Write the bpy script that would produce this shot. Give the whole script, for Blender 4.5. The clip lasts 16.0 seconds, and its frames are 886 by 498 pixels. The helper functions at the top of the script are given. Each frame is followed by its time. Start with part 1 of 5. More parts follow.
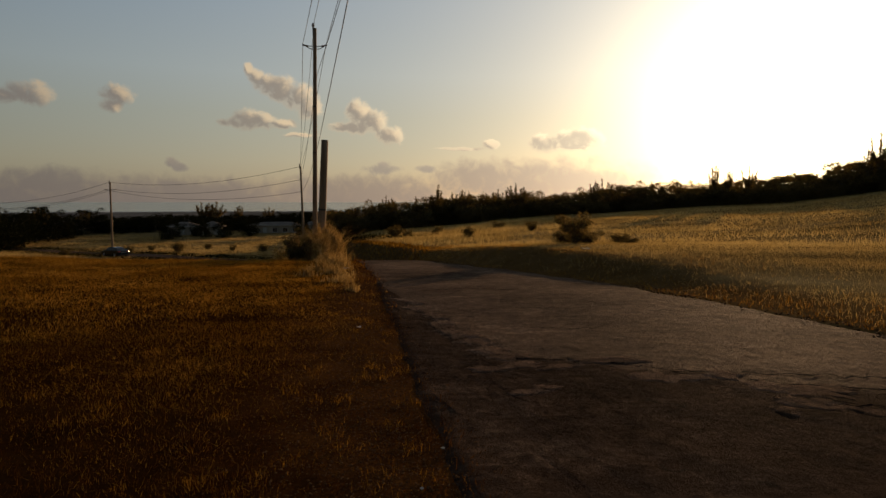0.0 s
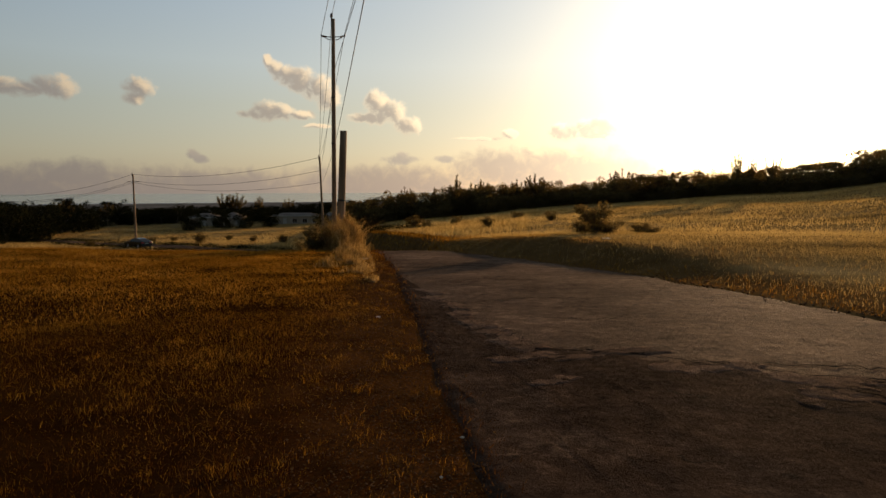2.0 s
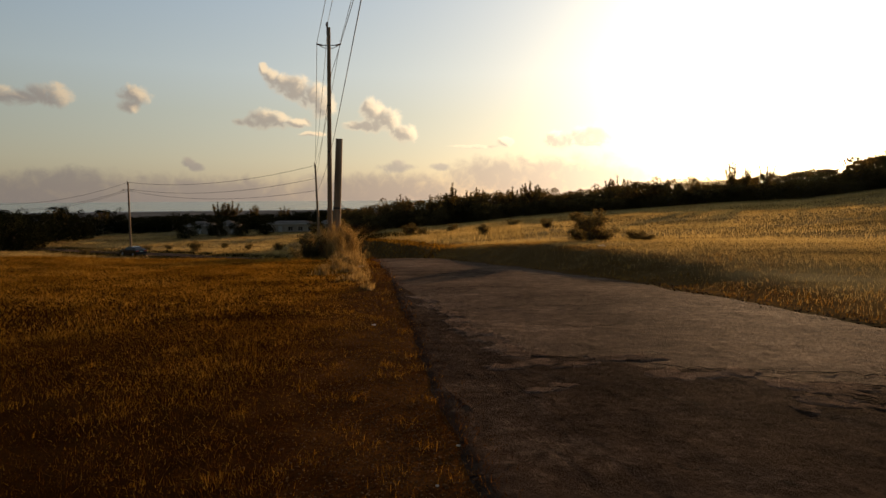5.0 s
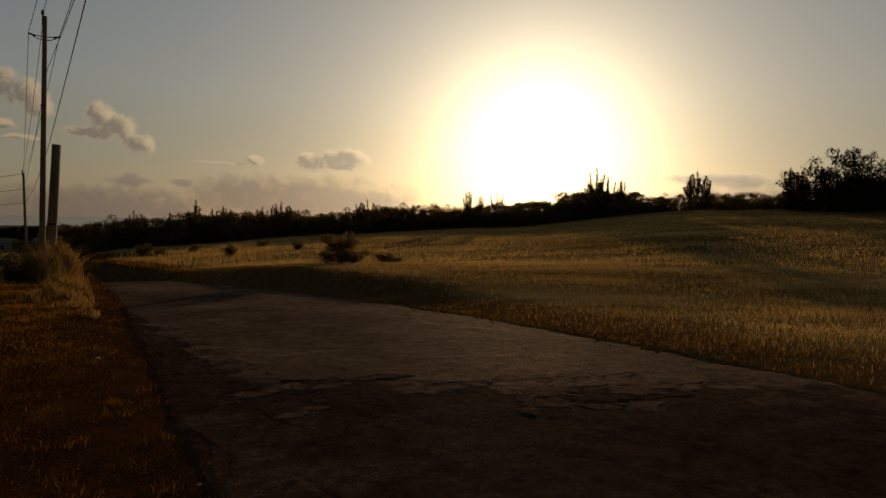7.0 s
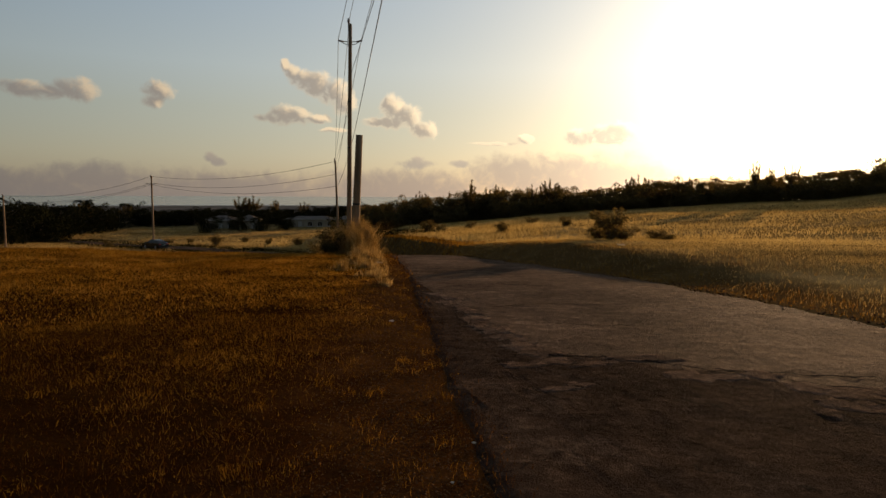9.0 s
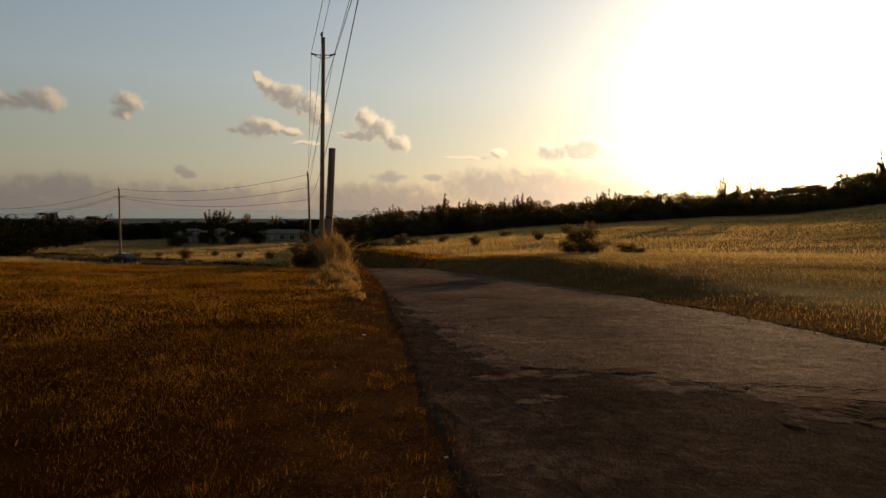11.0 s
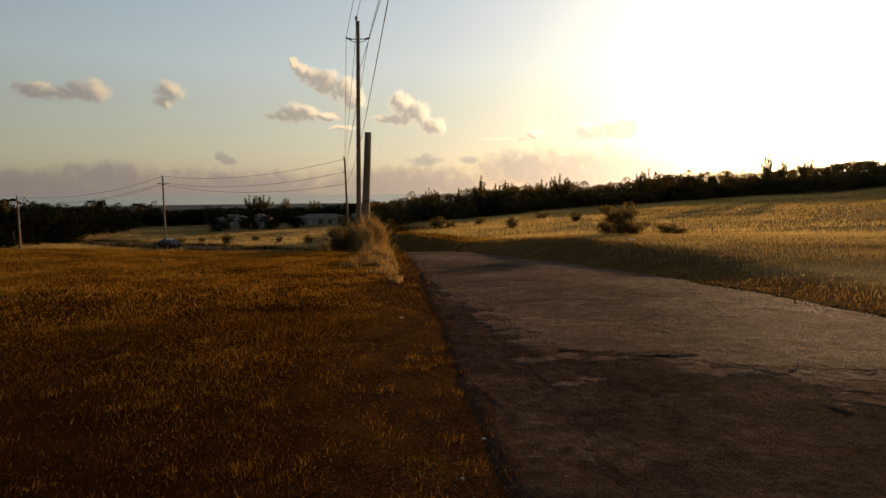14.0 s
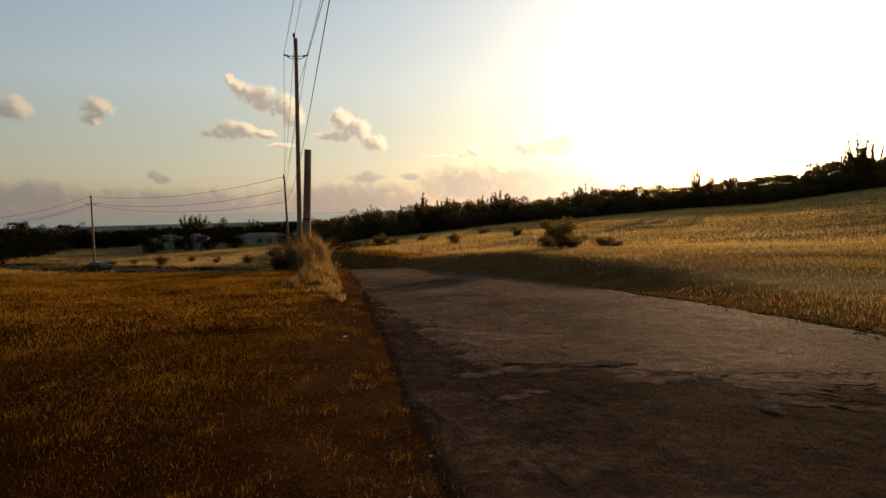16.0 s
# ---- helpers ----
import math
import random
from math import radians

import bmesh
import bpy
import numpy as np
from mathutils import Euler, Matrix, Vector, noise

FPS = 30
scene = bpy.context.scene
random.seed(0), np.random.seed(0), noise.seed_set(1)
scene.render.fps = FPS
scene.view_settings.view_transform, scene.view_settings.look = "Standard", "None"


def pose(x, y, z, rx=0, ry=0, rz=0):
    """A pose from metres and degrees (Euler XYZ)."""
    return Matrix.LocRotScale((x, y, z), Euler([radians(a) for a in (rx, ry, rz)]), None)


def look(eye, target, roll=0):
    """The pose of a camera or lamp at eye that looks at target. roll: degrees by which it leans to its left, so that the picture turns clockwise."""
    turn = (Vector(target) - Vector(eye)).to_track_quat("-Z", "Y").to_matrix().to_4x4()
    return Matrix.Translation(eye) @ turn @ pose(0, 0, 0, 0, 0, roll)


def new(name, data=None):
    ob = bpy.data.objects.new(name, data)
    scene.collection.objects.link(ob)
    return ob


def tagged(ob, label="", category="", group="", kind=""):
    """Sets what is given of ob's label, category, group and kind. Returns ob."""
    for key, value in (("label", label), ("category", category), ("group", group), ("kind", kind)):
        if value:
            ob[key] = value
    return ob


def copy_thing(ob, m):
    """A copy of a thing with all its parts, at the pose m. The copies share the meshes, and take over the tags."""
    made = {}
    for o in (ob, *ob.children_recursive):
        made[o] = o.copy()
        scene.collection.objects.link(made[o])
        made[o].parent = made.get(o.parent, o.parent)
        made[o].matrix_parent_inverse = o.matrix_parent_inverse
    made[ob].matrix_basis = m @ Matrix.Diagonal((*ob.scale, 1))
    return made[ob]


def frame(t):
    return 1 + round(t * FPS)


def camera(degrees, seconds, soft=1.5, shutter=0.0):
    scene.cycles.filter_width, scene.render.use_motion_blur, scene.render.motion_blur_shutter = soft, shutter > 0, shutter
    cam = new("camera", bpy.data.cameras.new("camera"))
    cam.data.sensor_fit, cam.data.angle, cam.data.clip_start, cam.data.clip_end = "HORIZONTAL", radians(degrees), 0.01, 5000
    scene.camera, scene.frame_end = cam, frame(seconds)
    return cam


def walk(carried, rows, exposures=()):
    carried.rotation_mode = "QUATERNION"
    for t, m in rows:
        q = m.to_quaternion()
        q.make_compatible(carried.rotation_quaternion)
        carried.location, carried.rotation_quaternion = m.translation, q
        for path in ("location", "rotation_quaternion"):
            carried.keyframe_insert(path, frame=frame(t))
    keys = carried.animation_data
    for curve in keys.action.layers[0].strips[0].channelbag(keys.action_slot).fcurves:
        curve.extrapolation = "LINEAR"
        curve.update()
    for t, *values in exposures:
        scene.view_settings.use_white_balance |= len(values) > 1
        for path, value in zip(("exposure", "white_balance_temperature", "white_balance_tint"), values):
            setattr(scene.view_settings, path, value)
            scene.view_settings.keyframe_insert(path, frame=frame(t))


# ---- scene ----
# ---- camera ----
cam = camera(70.2, 16.0, soft=1.5)
PATH = [
    (0.0, 0.000, 0, 1.6, 85.75, -0.00, 0.00),
    (0.5, 0.000, 0, 1.6, 85.48, 0.34, 0.21),
    (1.0, 0.000, 0, 1.6, 85.24, 0.53, 0.44),
    (1.5, 0.000, 0, 1.6, 84.82, 0.09, 0.80),
    (2.0, 0.000, 0, 1.6, 84.87, 0.27, 1.69),
    (2.5, 0.000, 0, 1.6, 85.12, 0.65, 1.48),
    (3.0, 0.000, 0, 1.6, 85.99, 0.88, 1.50),
    (3.5, 0.000, 0, 1.6, 85.00, 0.39, 1.76),
    (3.7, 0.000, 0, 1.6, 85.45, 0.36, 1.90),
    (5.8, 0.002, 0, 1.6, 85.66, 0.45, -0.62),
    (6.0, 0.002, 0, 1.6, 86.96, 0.04, -5.09),
    (6.5, 0.002, 0, 1.6, 88.31, -0.72, -18.18),
    (7.0, 0.003, 0, 1.6, 87.73, -1.22, -20.95),
    (7.5, 0.003, 0, 1.6, 86.90, -0.90, -18.47),
    (8.0, 0.003, 0, 1.6, 86.20, -0.25, -8.82),
    (8.5, 0.004, 0, 1.6, 85.37, -0.40, 0.81),
    (9.0, 0.004, 0, 1.6, 85.29, -0.23, 3.03),
    (9.2, 0.004, 0, 1.6, 85.54, -0.04, 3.46),
    (11.3, 0.012, 0, 1.6, 86.53, -0.40, 0.45),
    (11.5, 0.013, 0, 1.6, 86.30, -0.57, 1.13),
    (12.0, 0.015, 0, 1.6, 85.80, -0.57, 2.55),
    (12.5, 0.018, 0, 1.6, 84.77, -0.53, 4.26),
    (13.0, 0.018, 0, 1.6, 85.41, -0.63, 4.78),
    (13.5, 0.017, 0, 1.6, 85.10, -0.25, 4.03),
    (14.0, 0.017, 0, 1.6, 84.97, 0.43, 3.90),
    (14.5, 0.017, 0, 1.6, 85.08, 0.86, 3.55),
    (15.0, 0.017, 0, 1.6, 84.75, 0.77, 2.91),
    (15.5, 0.018, 0, 1.6, 85.49, 0.65, 1.55),
    (16.0, 0.018, 0, 1.6, 86.39, 1.17, -1.34),
]
EXPOSURES = [(0.0, -0.55), (1.0, -0.4), (1.5, -0.1), (2.5, 0.0), (5.9, 0.0), (6.5, -0.9), (7.0, -1.45), (7.8, -1.4), (8.2, -1.05), (8.5, -0.65), (9.0, -0.15), (12.0, -0.28), (12.5, -0.06), (13.0, 0.05), (16.0, 0.08)]
walk(cam, [(t, pose(*p)) for t, *p in PATH], [(t, e, 7000 if e < -0.8 else 6600, 11) for t, e in EXPOSURES])

# ---- world and sun ----
SUN_AZ, SUN_EL = 29.6, 6.0          # degrees right of the y axis, above the horizon
SUN_DIR = Vector((math.sin(radians(SUN_AZ)) * math.cos(radians(SUN_EL)),
                  math.cos(radians(SUN_AZ)) * math.cos(radians(SUN_EL)), math.sin(radians(SUN_EL))))
sun = new("sun", bpy.data.lights.new("sun", "SUN"))
sun.data.energy, sun.data.angle, sun.data.color = 5.0, radians(0.6), (1.0, 0.62, 0.31)
sun.matrix_world = look(SUN_DIR * 50, (0, 0, 0))


class Nodes:
    """Small helper round a node tree."""
    def __init__(self, tree):
        self.tree = tree
        tree.nodes.clear()

    def add(self, kind):
        return self.tree.nodes.new(kind)

    def link(self, a, b):
        self.tree.links.new(a, b)

    def put(self, socket, value):
        if hasattr(value, "is_output"):
            self.link(value, socket)
        else:
            socket.default_value = value

    def math(self, op, a, b=0.0, c=0.0):
        node = self.add("ShaderNodeMath")
        node.operation = op
        self.put(node.inputs[0], a), self.put(node.inputs[1], b), self.put(node.inputs[2], c)
        return node.outputs[0]

    def vec(self, op, a, b=(0, 0, 0)):
        node = self.add("ShaderNodeVectorMath")
        node.operation = op
        self.put(node.inputs[0], a), self.put(node.inputs[1], b)
        return node.outputs["Value"] if op in ("DOT_PRODUCT", "LENGTH") else node.outputs[0]

    def ramp(self, fac, stops, interpolation="LINEAR"):
        node = self.add("ShaderNodeValToRGB")
        node.color_ramp.interpolation = interpolation
        els = node.color_ramp.elements
        while len(els) < len(stops):
            els.new(0.5)
        for el, (pos, col) in zip(els, stops):
            el.position = pos
            el.color = (*col, 1) if len(col) == 3 else col
        self.put(node.inputs[0], fac)
        return node.outputs[0]

    def mix(self, fac, a, b, blend="MIX"):
        node = self.add("ShaderNodeMix")
        node.data_type, node.blend_type = "RGBA", blend
        self.put(node.inputs[0], fac)
        for sock, v in ((node.inputs[6], a), (node.inputs[7], b)):
            self.put(sock, (*v, 1) if isinstance(v, tuple) and len(v) == 3 else v)
        return node.outputs[2]

    def noise(self, vector, scale, detail=4, rough=0.55, distort=0.0):
        node = self.add("ShaderNodeTexNoise")
        if vector is not None:
            self.link(vector, node.inputs["Vector"])
        node.inputs["Scale"].default_value = scale
        node.inputs["Detail"].default_value = detail
        node.inputs["Roughness"].default_value = rough
        node.inputs["Distortion"].default_value = distort
        return node.outputs[0]

    def smooth(self, value, lo, hi):
        node = self.add("ShaderNodeMapRange")
        node.interpolation_type = "SMOOTHSTEP"
        self.put(node.inputs[0], value)
        node.inputs[1].default_value, node.inputs[2].default_value = lo, hi
        return node.outputs[0]


def build_world():
    world = bpy.data.worlds.new("sunset_sky")
    world.use_nodes = True
    scene.world = world
    n = Nodes(world.node_tree)
    way = n.add("ShaderNodeTexCoord").outputs["Generated"]
    sep = n.add("ShaderNodeSeparateXYZ")
    n.link(way, sep.inputs[0])
    el = n.math("MULTIPLY", n.math("ARCSINE", sep.outputs[2]), 57.2958)
    az = n.math("MULTIPLY", n.math("ARCTAN2", sep.outputs[0], sep.outputs[1]), 57.2958)
    # clear-sky gradient by elevation: haze at the horizon, grey-green, then blue
    grad = n.ramp(n.math("MULTIPLY_ADD", el, 1 / 50, 0.1),
                  [(0.0, (0.18, 0.172, 0.18)), (0.09, (0.18, 0.172, 0.178)), (0.125, (0.18, 0.168, 0.165)), (0.17, (0.235, 0.226, 0.202)),
                   (0.25, (0.248, 0.266, 0.248)), (0.32, (0.272, 0.325, 0.352)), (0.44, (0.212, 0.292, 0.372)), (0.62, (0.10, 0.16, 0.23)), (1.0, (0.035, 0.06, 0.10))])
    # the half of the sky away from the sun is dim
    dim = n.smooth(n.vec("DOT_PRODUCT", way, tuple(SUN_DIR)), -0.5, 0.78)
    grad = n.mix(n.math("MULTIPLY_ADD", dim, 0.70, 0.22), (0.0, 0.0, 0.0), grad)
    # glow of the low sun in the haze
    dot = n.vec("DOT_PRODUCT", way, tuple(SUN_DIR))
    ang = n.math("MULTIPLY", n.math("ARCCOSINE", n.math("MINIMUM", dot, 0.99999)), 57.2958)
    glow = n.vec("SCALE", (1.0, 0.90, 0.62))
    n.put(glow.node.inputs["Scale"], n.math("MULTIPLY", n.math("EXPONENT", n.math("DIVIDE", ang, -4.8)), 10.0))
    wide = n.vec("SCALE", (1.0, 0.83, 0.60))
    n.put(wide.node.inputs["Scale"], n.math("MULTIPLY", n.math("EXPONENT", n.math("DIVIDE", ang, -20.0)), 1.2))
    # clouds: soft ellipses (azimuth, elevation, half width, half height) broken up by noise
    pos = n.add("ShaderNodeCombineXYZ")
    n.link(az, pos.inputs[0]), n.link(el, pos.inputs[1])
    here = pos.outputs[0]
    puffs = [(-36.2, 8.05, 1.6, 0.6), (-34.9, 7.95, 1.0, 0.45), (-33.4, 8.3, 1.3, 0.75), (-27.4, 8.6, 1.05, 0.75), (-27.9, 7.8, 0.85, 0.55),
             (-17.3, 11.3, 0.42, 0.5), (-16.7, 10.75, 0.75, 0.6), (-15.8, 10.2, 1.1, 0.75), (-14.5, 9.85, 1.3, 0.95), (-13.3, 9.2, 1.2, 1.1), (-12.4, 8.45, 0.95, 1.1),
             (-18.7, 6.95, 1.0, 0.42), (-17.6, 7.15, 1.2, 0.72), (-16.3, 7.15, 1.2, 0.62), (-14.7, 6.95, 1.2, 0.36), (-13.2, 6.0, 1.2, 0.2),
             (-9.7, 6.8, 0.9, 0.4), (-8.1, 8.0, 0.95, 0.95), (-7.9, 7.0, 1.4, 0.7), (-6.6, 7.2, 1.1, 0.9), (-5.3, 6.1, 1.15, 0.75),
             (-6.0, 3.1, 1.6, 0.42), (-5.7, 3.45, 0.7, 0.4), (-2.1, 3.1, 0.9, 0.32), (-23.6, 3.4, 0.55, 0.4), (-23.1, 3.0, 0.6, 0.35),
             (1.4, 4.95, 2.0, 0.16), (3.8, 5.25, 0.7, 0.4), (8.5, 5.35, 1.25, 0.72), (10.6, 5.65, 1.2, 0.75), (12.2, 5.7, 1.2, 0.8), (11.4, 5.05, 1.9, 0.2),
             (43.0, 4.4, 2.6, 0.4), (46.0, 4.1, 2.2, 0.55)]
    banks = [(-26.0, -0.2, 24.0, 2.9), (-38.0, 1.0, 7.0, 1.5), (-32.5, 1.6, 5.5, 1.55), (-22.0, 0.9, 9.0, 1.6), (-8.0, 0.9, 11.0, 2.1), (3.0, 2.2, 6.0, 2.2), (9.0, 1.8, 12.0, 2.7), (46, 2.6, 9, 1.2)]
    warp = n.add("ShaderNodeTexNoise")
    n.link(here, warp.inputs["Vector"])
    warp.inputs["Scale"].default_value, warp.inputs["Detail"].default_value = 0.55, 3
    bent = n.vec("ADD", n.vec("ADD", here, (-0.5, 0.15, 0)), n.vec("MULTIPLY", n.vec("SUBTRACT", warp.outputs[1], (0.5, 0.5, 0.5)), (0.9, 0.6, 0)))

    def field(ellipses, at, grow=1.0):
        total = None
        for a, e, w, h in ellipses:
            d = n.vec("MULTIPLY", n.vec("SUBTRACT", at, (a, e, 0)), (1 / w / grow, 1 / h / grow, 0))
            inside = n.math("SUBTRACT", 1.0, n.vec("DOT_PRODUCT", d, d))
            total = inside if total is None else n.math("SMOOTH_MAX", total, inside, 0.35)
        return total
    fine = n.noise(here, 0.8, 8, 0.62, 0.4)
    lit = n.noise(n.vec("ADD", here, (0.7, 0.3, 0)), 0.8, 8, 0.62, 0.4)
    body = n.math("ADD", field(puffs, bent, 1.16), n.math("MULTIPLY_ADD", fine, 3.0, -1.5))
    sunward = n.math("ADD", field(puffs, n.vec("ADD", bent, (0.7, 0.3, 0)), 1.16), n.math("MULTIPLY_ADD", lit, 1.5, -0.75))
    calm = n.math("ADD", field(puffs, bent, 1.16), n.math("MULTIPLY_ADD", fine, 1.5, -0.75))
    thick = n.smooth(body, -0.45, 0.95)
    low = n.math("ADD", field(banks, bent), n.math("MULTIPLY_ADD", fine, 1.5, -0.75))
    veil = n.math("MULTIPLY", n.smooth(low, 0.0, 1.0), 0.78)
    # sunward edges of the clouds catch the light
    thin = n.math("SUBTRACT", 1.0, n.smooth(body, 0.1, 0.75))
    rim = n.math("ADD", n.math("MULTIPLY", n.smooth(n.math("SUBTRACT", calm, sunward), 0.1, 1.3), 0.9), n.math("MULTIPLY", thin, n.math("MULTIPLY_ADD", n.smooth(az, -24.0, -8.0), 0.4, 0.1)))
    rim = n.math("MULTIPLY", rim, n.smooth(el, 2.5, 7.0))
    near = n.math("MINIMUM", n.math("MULTIPLY", n.math("EXPONENT", n.math("DIVIDE", ang, -24.0)), 2.2), 1.0)
    shade = n.mix(near, (0.17, 0.162, 0.162), (0.86, 0.70, 0.52))
    bright = n.mix(near, (0.40, 0.31, 0.215), (2.4, 1.85, 1.15))
    puff_col = n.mix(rim, shade, bright)
    sky = n.add("ShaderNodeTexSky")
    sky.sky_type = "NISHITA"
    sky.sun_disc, sky.sun_elevation, sky.sun_rotation = False, radians(SUN_EL), radians(SUN_AZ)
    air = n.vec("SCALE", sky.outputs[0])
    n.put(air.node.inputs["Scale"], 0.05)
    base = n.vec("ADD", n.vec("ADD", grad, wide), air)
    bank_col = n.mix(near, (0.118, 0.117, 0.122), (0.76, 0.58, 0.45))
    base = n.mix(veil, base, bank_col)
    base = n.mix(n.math("MULTIPLY", thick, 0.9), base, puff_col)
    total = n.vec("ADD", base, glow)
    back = n.add("ShaderNodeBackground")
    n.link(total, back.inputs[0])
    back.inputs[1].default_value = 1.0
    n.link(back.outputs[0], n.add("ShaderNodeOutputWorld").inputs[0])


build_world()

# ---- materials ----
def material(name):
    m = bpy.data.materials.new(name)
    m.use_nodes = True
    n = Nodes(m.node_tree)
    out = n.add("ShaderNodeOutputMaterial")
    return m, n, out


def surface(name, stops, scale, rough=0.8, metal=0.0, bump=0.0, fine=40.0, grain=0.25, spec=0.3, stretch=(1, 1, 1), obj_random=0.0):
    """Noise-mottled colour at two scales with fine relief, in metres of the object."""
    m, n, out = material(name)
    at = n.vec("MULTIPLY", n.add("ShaderNodeTexCoord").outputs["Object"], stretch)
    big = n.noise(at, scale, 5)
    small = n.noise(at, fine, 3, 0.6)
    mixed = n.math("ADD", n.math("MULTIPLY", big, 1 - grain), n.math("MULTIPLY", small, grain))
    if obj_random:
        mixed = n.math("ADD", mixed, n.math("MULTIPLY_ADD", n.add("ShaderNodeObjectInfo").outputs["Random"], obj_random, -obj_random / 2))
    col = n.ramp(mixed, stops)
    p = n.add("ShaderNodeBsdfPrincipled")
    n.link(col, p.inputs["Base Color"])
    n.put(p.inputs["Roughness"], n.math("MULTIPLY_ADD", small, 0.2, rough - 0.1))
    p.inputs["Metallic"].default_value = metal
    p.inputs["Specular IOR Level"].default_value = spec
    if bump:
        b = n.add("ShaderNodeBump")
        b.inputs["Strength"].default_value, b.inputs["Distance"].default_value = 0.6, bump
        n.link(mixed, b.inputs["Height"])
        n.link(b.outputs[0], p.inputs["Normal"])
    n.link(p.outputs[0], out.inputs[0])
    return m


def plant(name, stops, through_col, share=0.4, patch=0.25):
    """Blades and leaves: diffuse and translucent, varied per blade and by patches on the ground."""
    m, n, out = material(name)
    geo = n.add("ShaderNodeNewGeometry")
    patches = n.noise(geo.outputs["Position"], patch, 4, 0.6)
    each = n.math("MULTIPLY_ADD", geo.outputs["Random Per Island"], 0.5, -0.25)
    col = n.ramp(n.math("ADD", patches, each), stops)
    d = n.add("ShaderNodeBsdfPrincipled")
    n.link(col, d.inputs["Base Color"])
    d.inputs["Roughness"].default_value, d.inputs["Specular IOR Level"].default_value = 0.75, 0.0
    t = n.add("ShaderNodeBsdfTranslucent")
    n.link(n.mix(1.0, col, through_col, "MULTIPLY"), t.inputs[0])
    mx = n.add("ShaderNodeMixShader")
    mx.inputs[0].default_value = share
    n.link(d.outputs[0], mx.inputs[1]), n.link(t.outputs[0], mx.inputs[2])
    n.link(mx.outputs[0], out.inputs[0])
    return m


def ground_material():
    m, n, out = material("dry_soil_and_turf")
    geo = n.add("ShaderNodeNewGeometry")
    at = geo.outputs["Position"]
    sep = n.add("ShaderNodeSeparateXYZ")
    n.link(at, sep.inputs[0])
    flat = n.add("ShaderNodeCombineXYZ")
    n.link(sep.outputs[0], flat.inputs[0]), n.link(sep.outputs[1], flat.inputs[1])
    at2 = flat.outputs[0]
    far = n.vec("LENGTH", at2)
    big, mid, fine = n.noise(at2, 0.12, 4), n.noise(at2, 1.3, 5, 0.65), n.noise(at2, 28.0, 4, 0.7)
    mixed = n.math("ADD", n.math("MULTIPLY", big, 0.35), n.math("ADD", n.math("MULTIPLY", mid, 0.35), n.math("MULTIPLY", fine, 0.3)))
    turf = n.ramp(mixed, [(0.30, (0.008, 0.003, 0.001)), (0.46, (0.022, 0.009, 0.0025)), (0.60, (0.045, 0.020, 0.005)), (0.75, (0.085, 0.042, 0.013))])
    # rough pasture beyond the lawn, in streaks
    streak = n.noise(n.vec("MULTIPLY", at2, (0.05, 0.22, 1)), 1.0, 6, 0.65)
    hay = n.ramp(streak, [(0.32, (0.07, 0.05, 0.02)), (0.46, (0.18, 0.13, 0.055)), (0.60, (0.32, 0.24, 0.11)), (0.75, (0.42, 0.33, 0.17))])
    across = n.math("ADD", n.math("MULTIPLY_ADD", sep.outputs[1], 0.29, sep.outputs[0]), n.math("MULTIPLY_ADD", mid, 1.2, -0.6))
    side = n.smooth(across, 8.8, 11.0)
    cutting = n.math("MULTIPLY", n.smooth(across, 4.2, 5.2), n.math("SUBTRACT", 1.0, n.smooth(sep.outputs[1], 50, 60)))
    beyond = n.math("MULTIPLY", n.smooth(far, 24, 34), n.math("SUBTRACT", 1.0, cutting))
    earth = n.ramp(mixed, [(0.3, (0.05, 0.028, 0.010)), (0.5, (0.12, 0.072, 0.028)), (0.7, (0.22, 0.145, 0.06))])
    # bare trodden dirt along the lawn side of the road
    verge = n.smooth(n.math("ADD", n.math("MULTIPLY_ADD", sep.outputs[1], 0.165, sep.outputs[0]), n.math("MULTIPLY_ADD", mid, 1.6, -0.8)), -1.3, 0.2)
    dirt = n.ramp(mixed, [(0.3, (0.022, 0.0075, 0.002)), (0.46, (0.072, 0.028, 0.008)), (0.6, (0.14, 0.060, 0.018)), (0.70, (0.26, 0.135, 0.048))])
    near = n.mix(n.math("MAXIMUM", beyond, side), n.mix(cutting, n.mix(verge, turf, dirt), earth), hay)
    # woods and plain far off, haze painted in as grey, then the sea
    hazy_plain = n.ramp(n.noise(n.vec("MULTIPLY", at2, (0.004, 0.0012, 1)), 1.0, 5), [(0.35, (0.08, 0.085, 0.085)), (0.6, (0.15, 0.15, 0.15)), (0.7, (0.22, 0.21, 0.20))])
    col = n.mix(n.smooth(far, 165, 260), near, hazy_plain)
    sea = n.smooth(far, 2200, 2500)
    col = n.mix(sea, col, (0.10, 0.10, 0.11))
    p = n.add("ShaderNodeBsdfPrincipled")
    n.link(col, p.inputs["Base Color"])
    # open water is smooth and mirrors the low sky
    n.put(p.inputs["Roughness"], n.math("MULTIPLY_ADD", sea, -0.75, 0.95))
    n.put(p.inputs["Specular IOR Level"], n.math("MULTIPLY", sea, 0.22))
    b = n.add("ShaderNodeBump")
    n.put(b.inputs["Strength"], n.math("MULTIPLY_ADD", sea, -0.8, 0.8))
    b.inputs["Distance"].default_value = 0.05
    n.link(mixed, b.inputs["Height"]), n.link(b.outputs[0], p.inputs["Normal"])
    n.link(p.outputs[0], out.inputs[0])
    return m


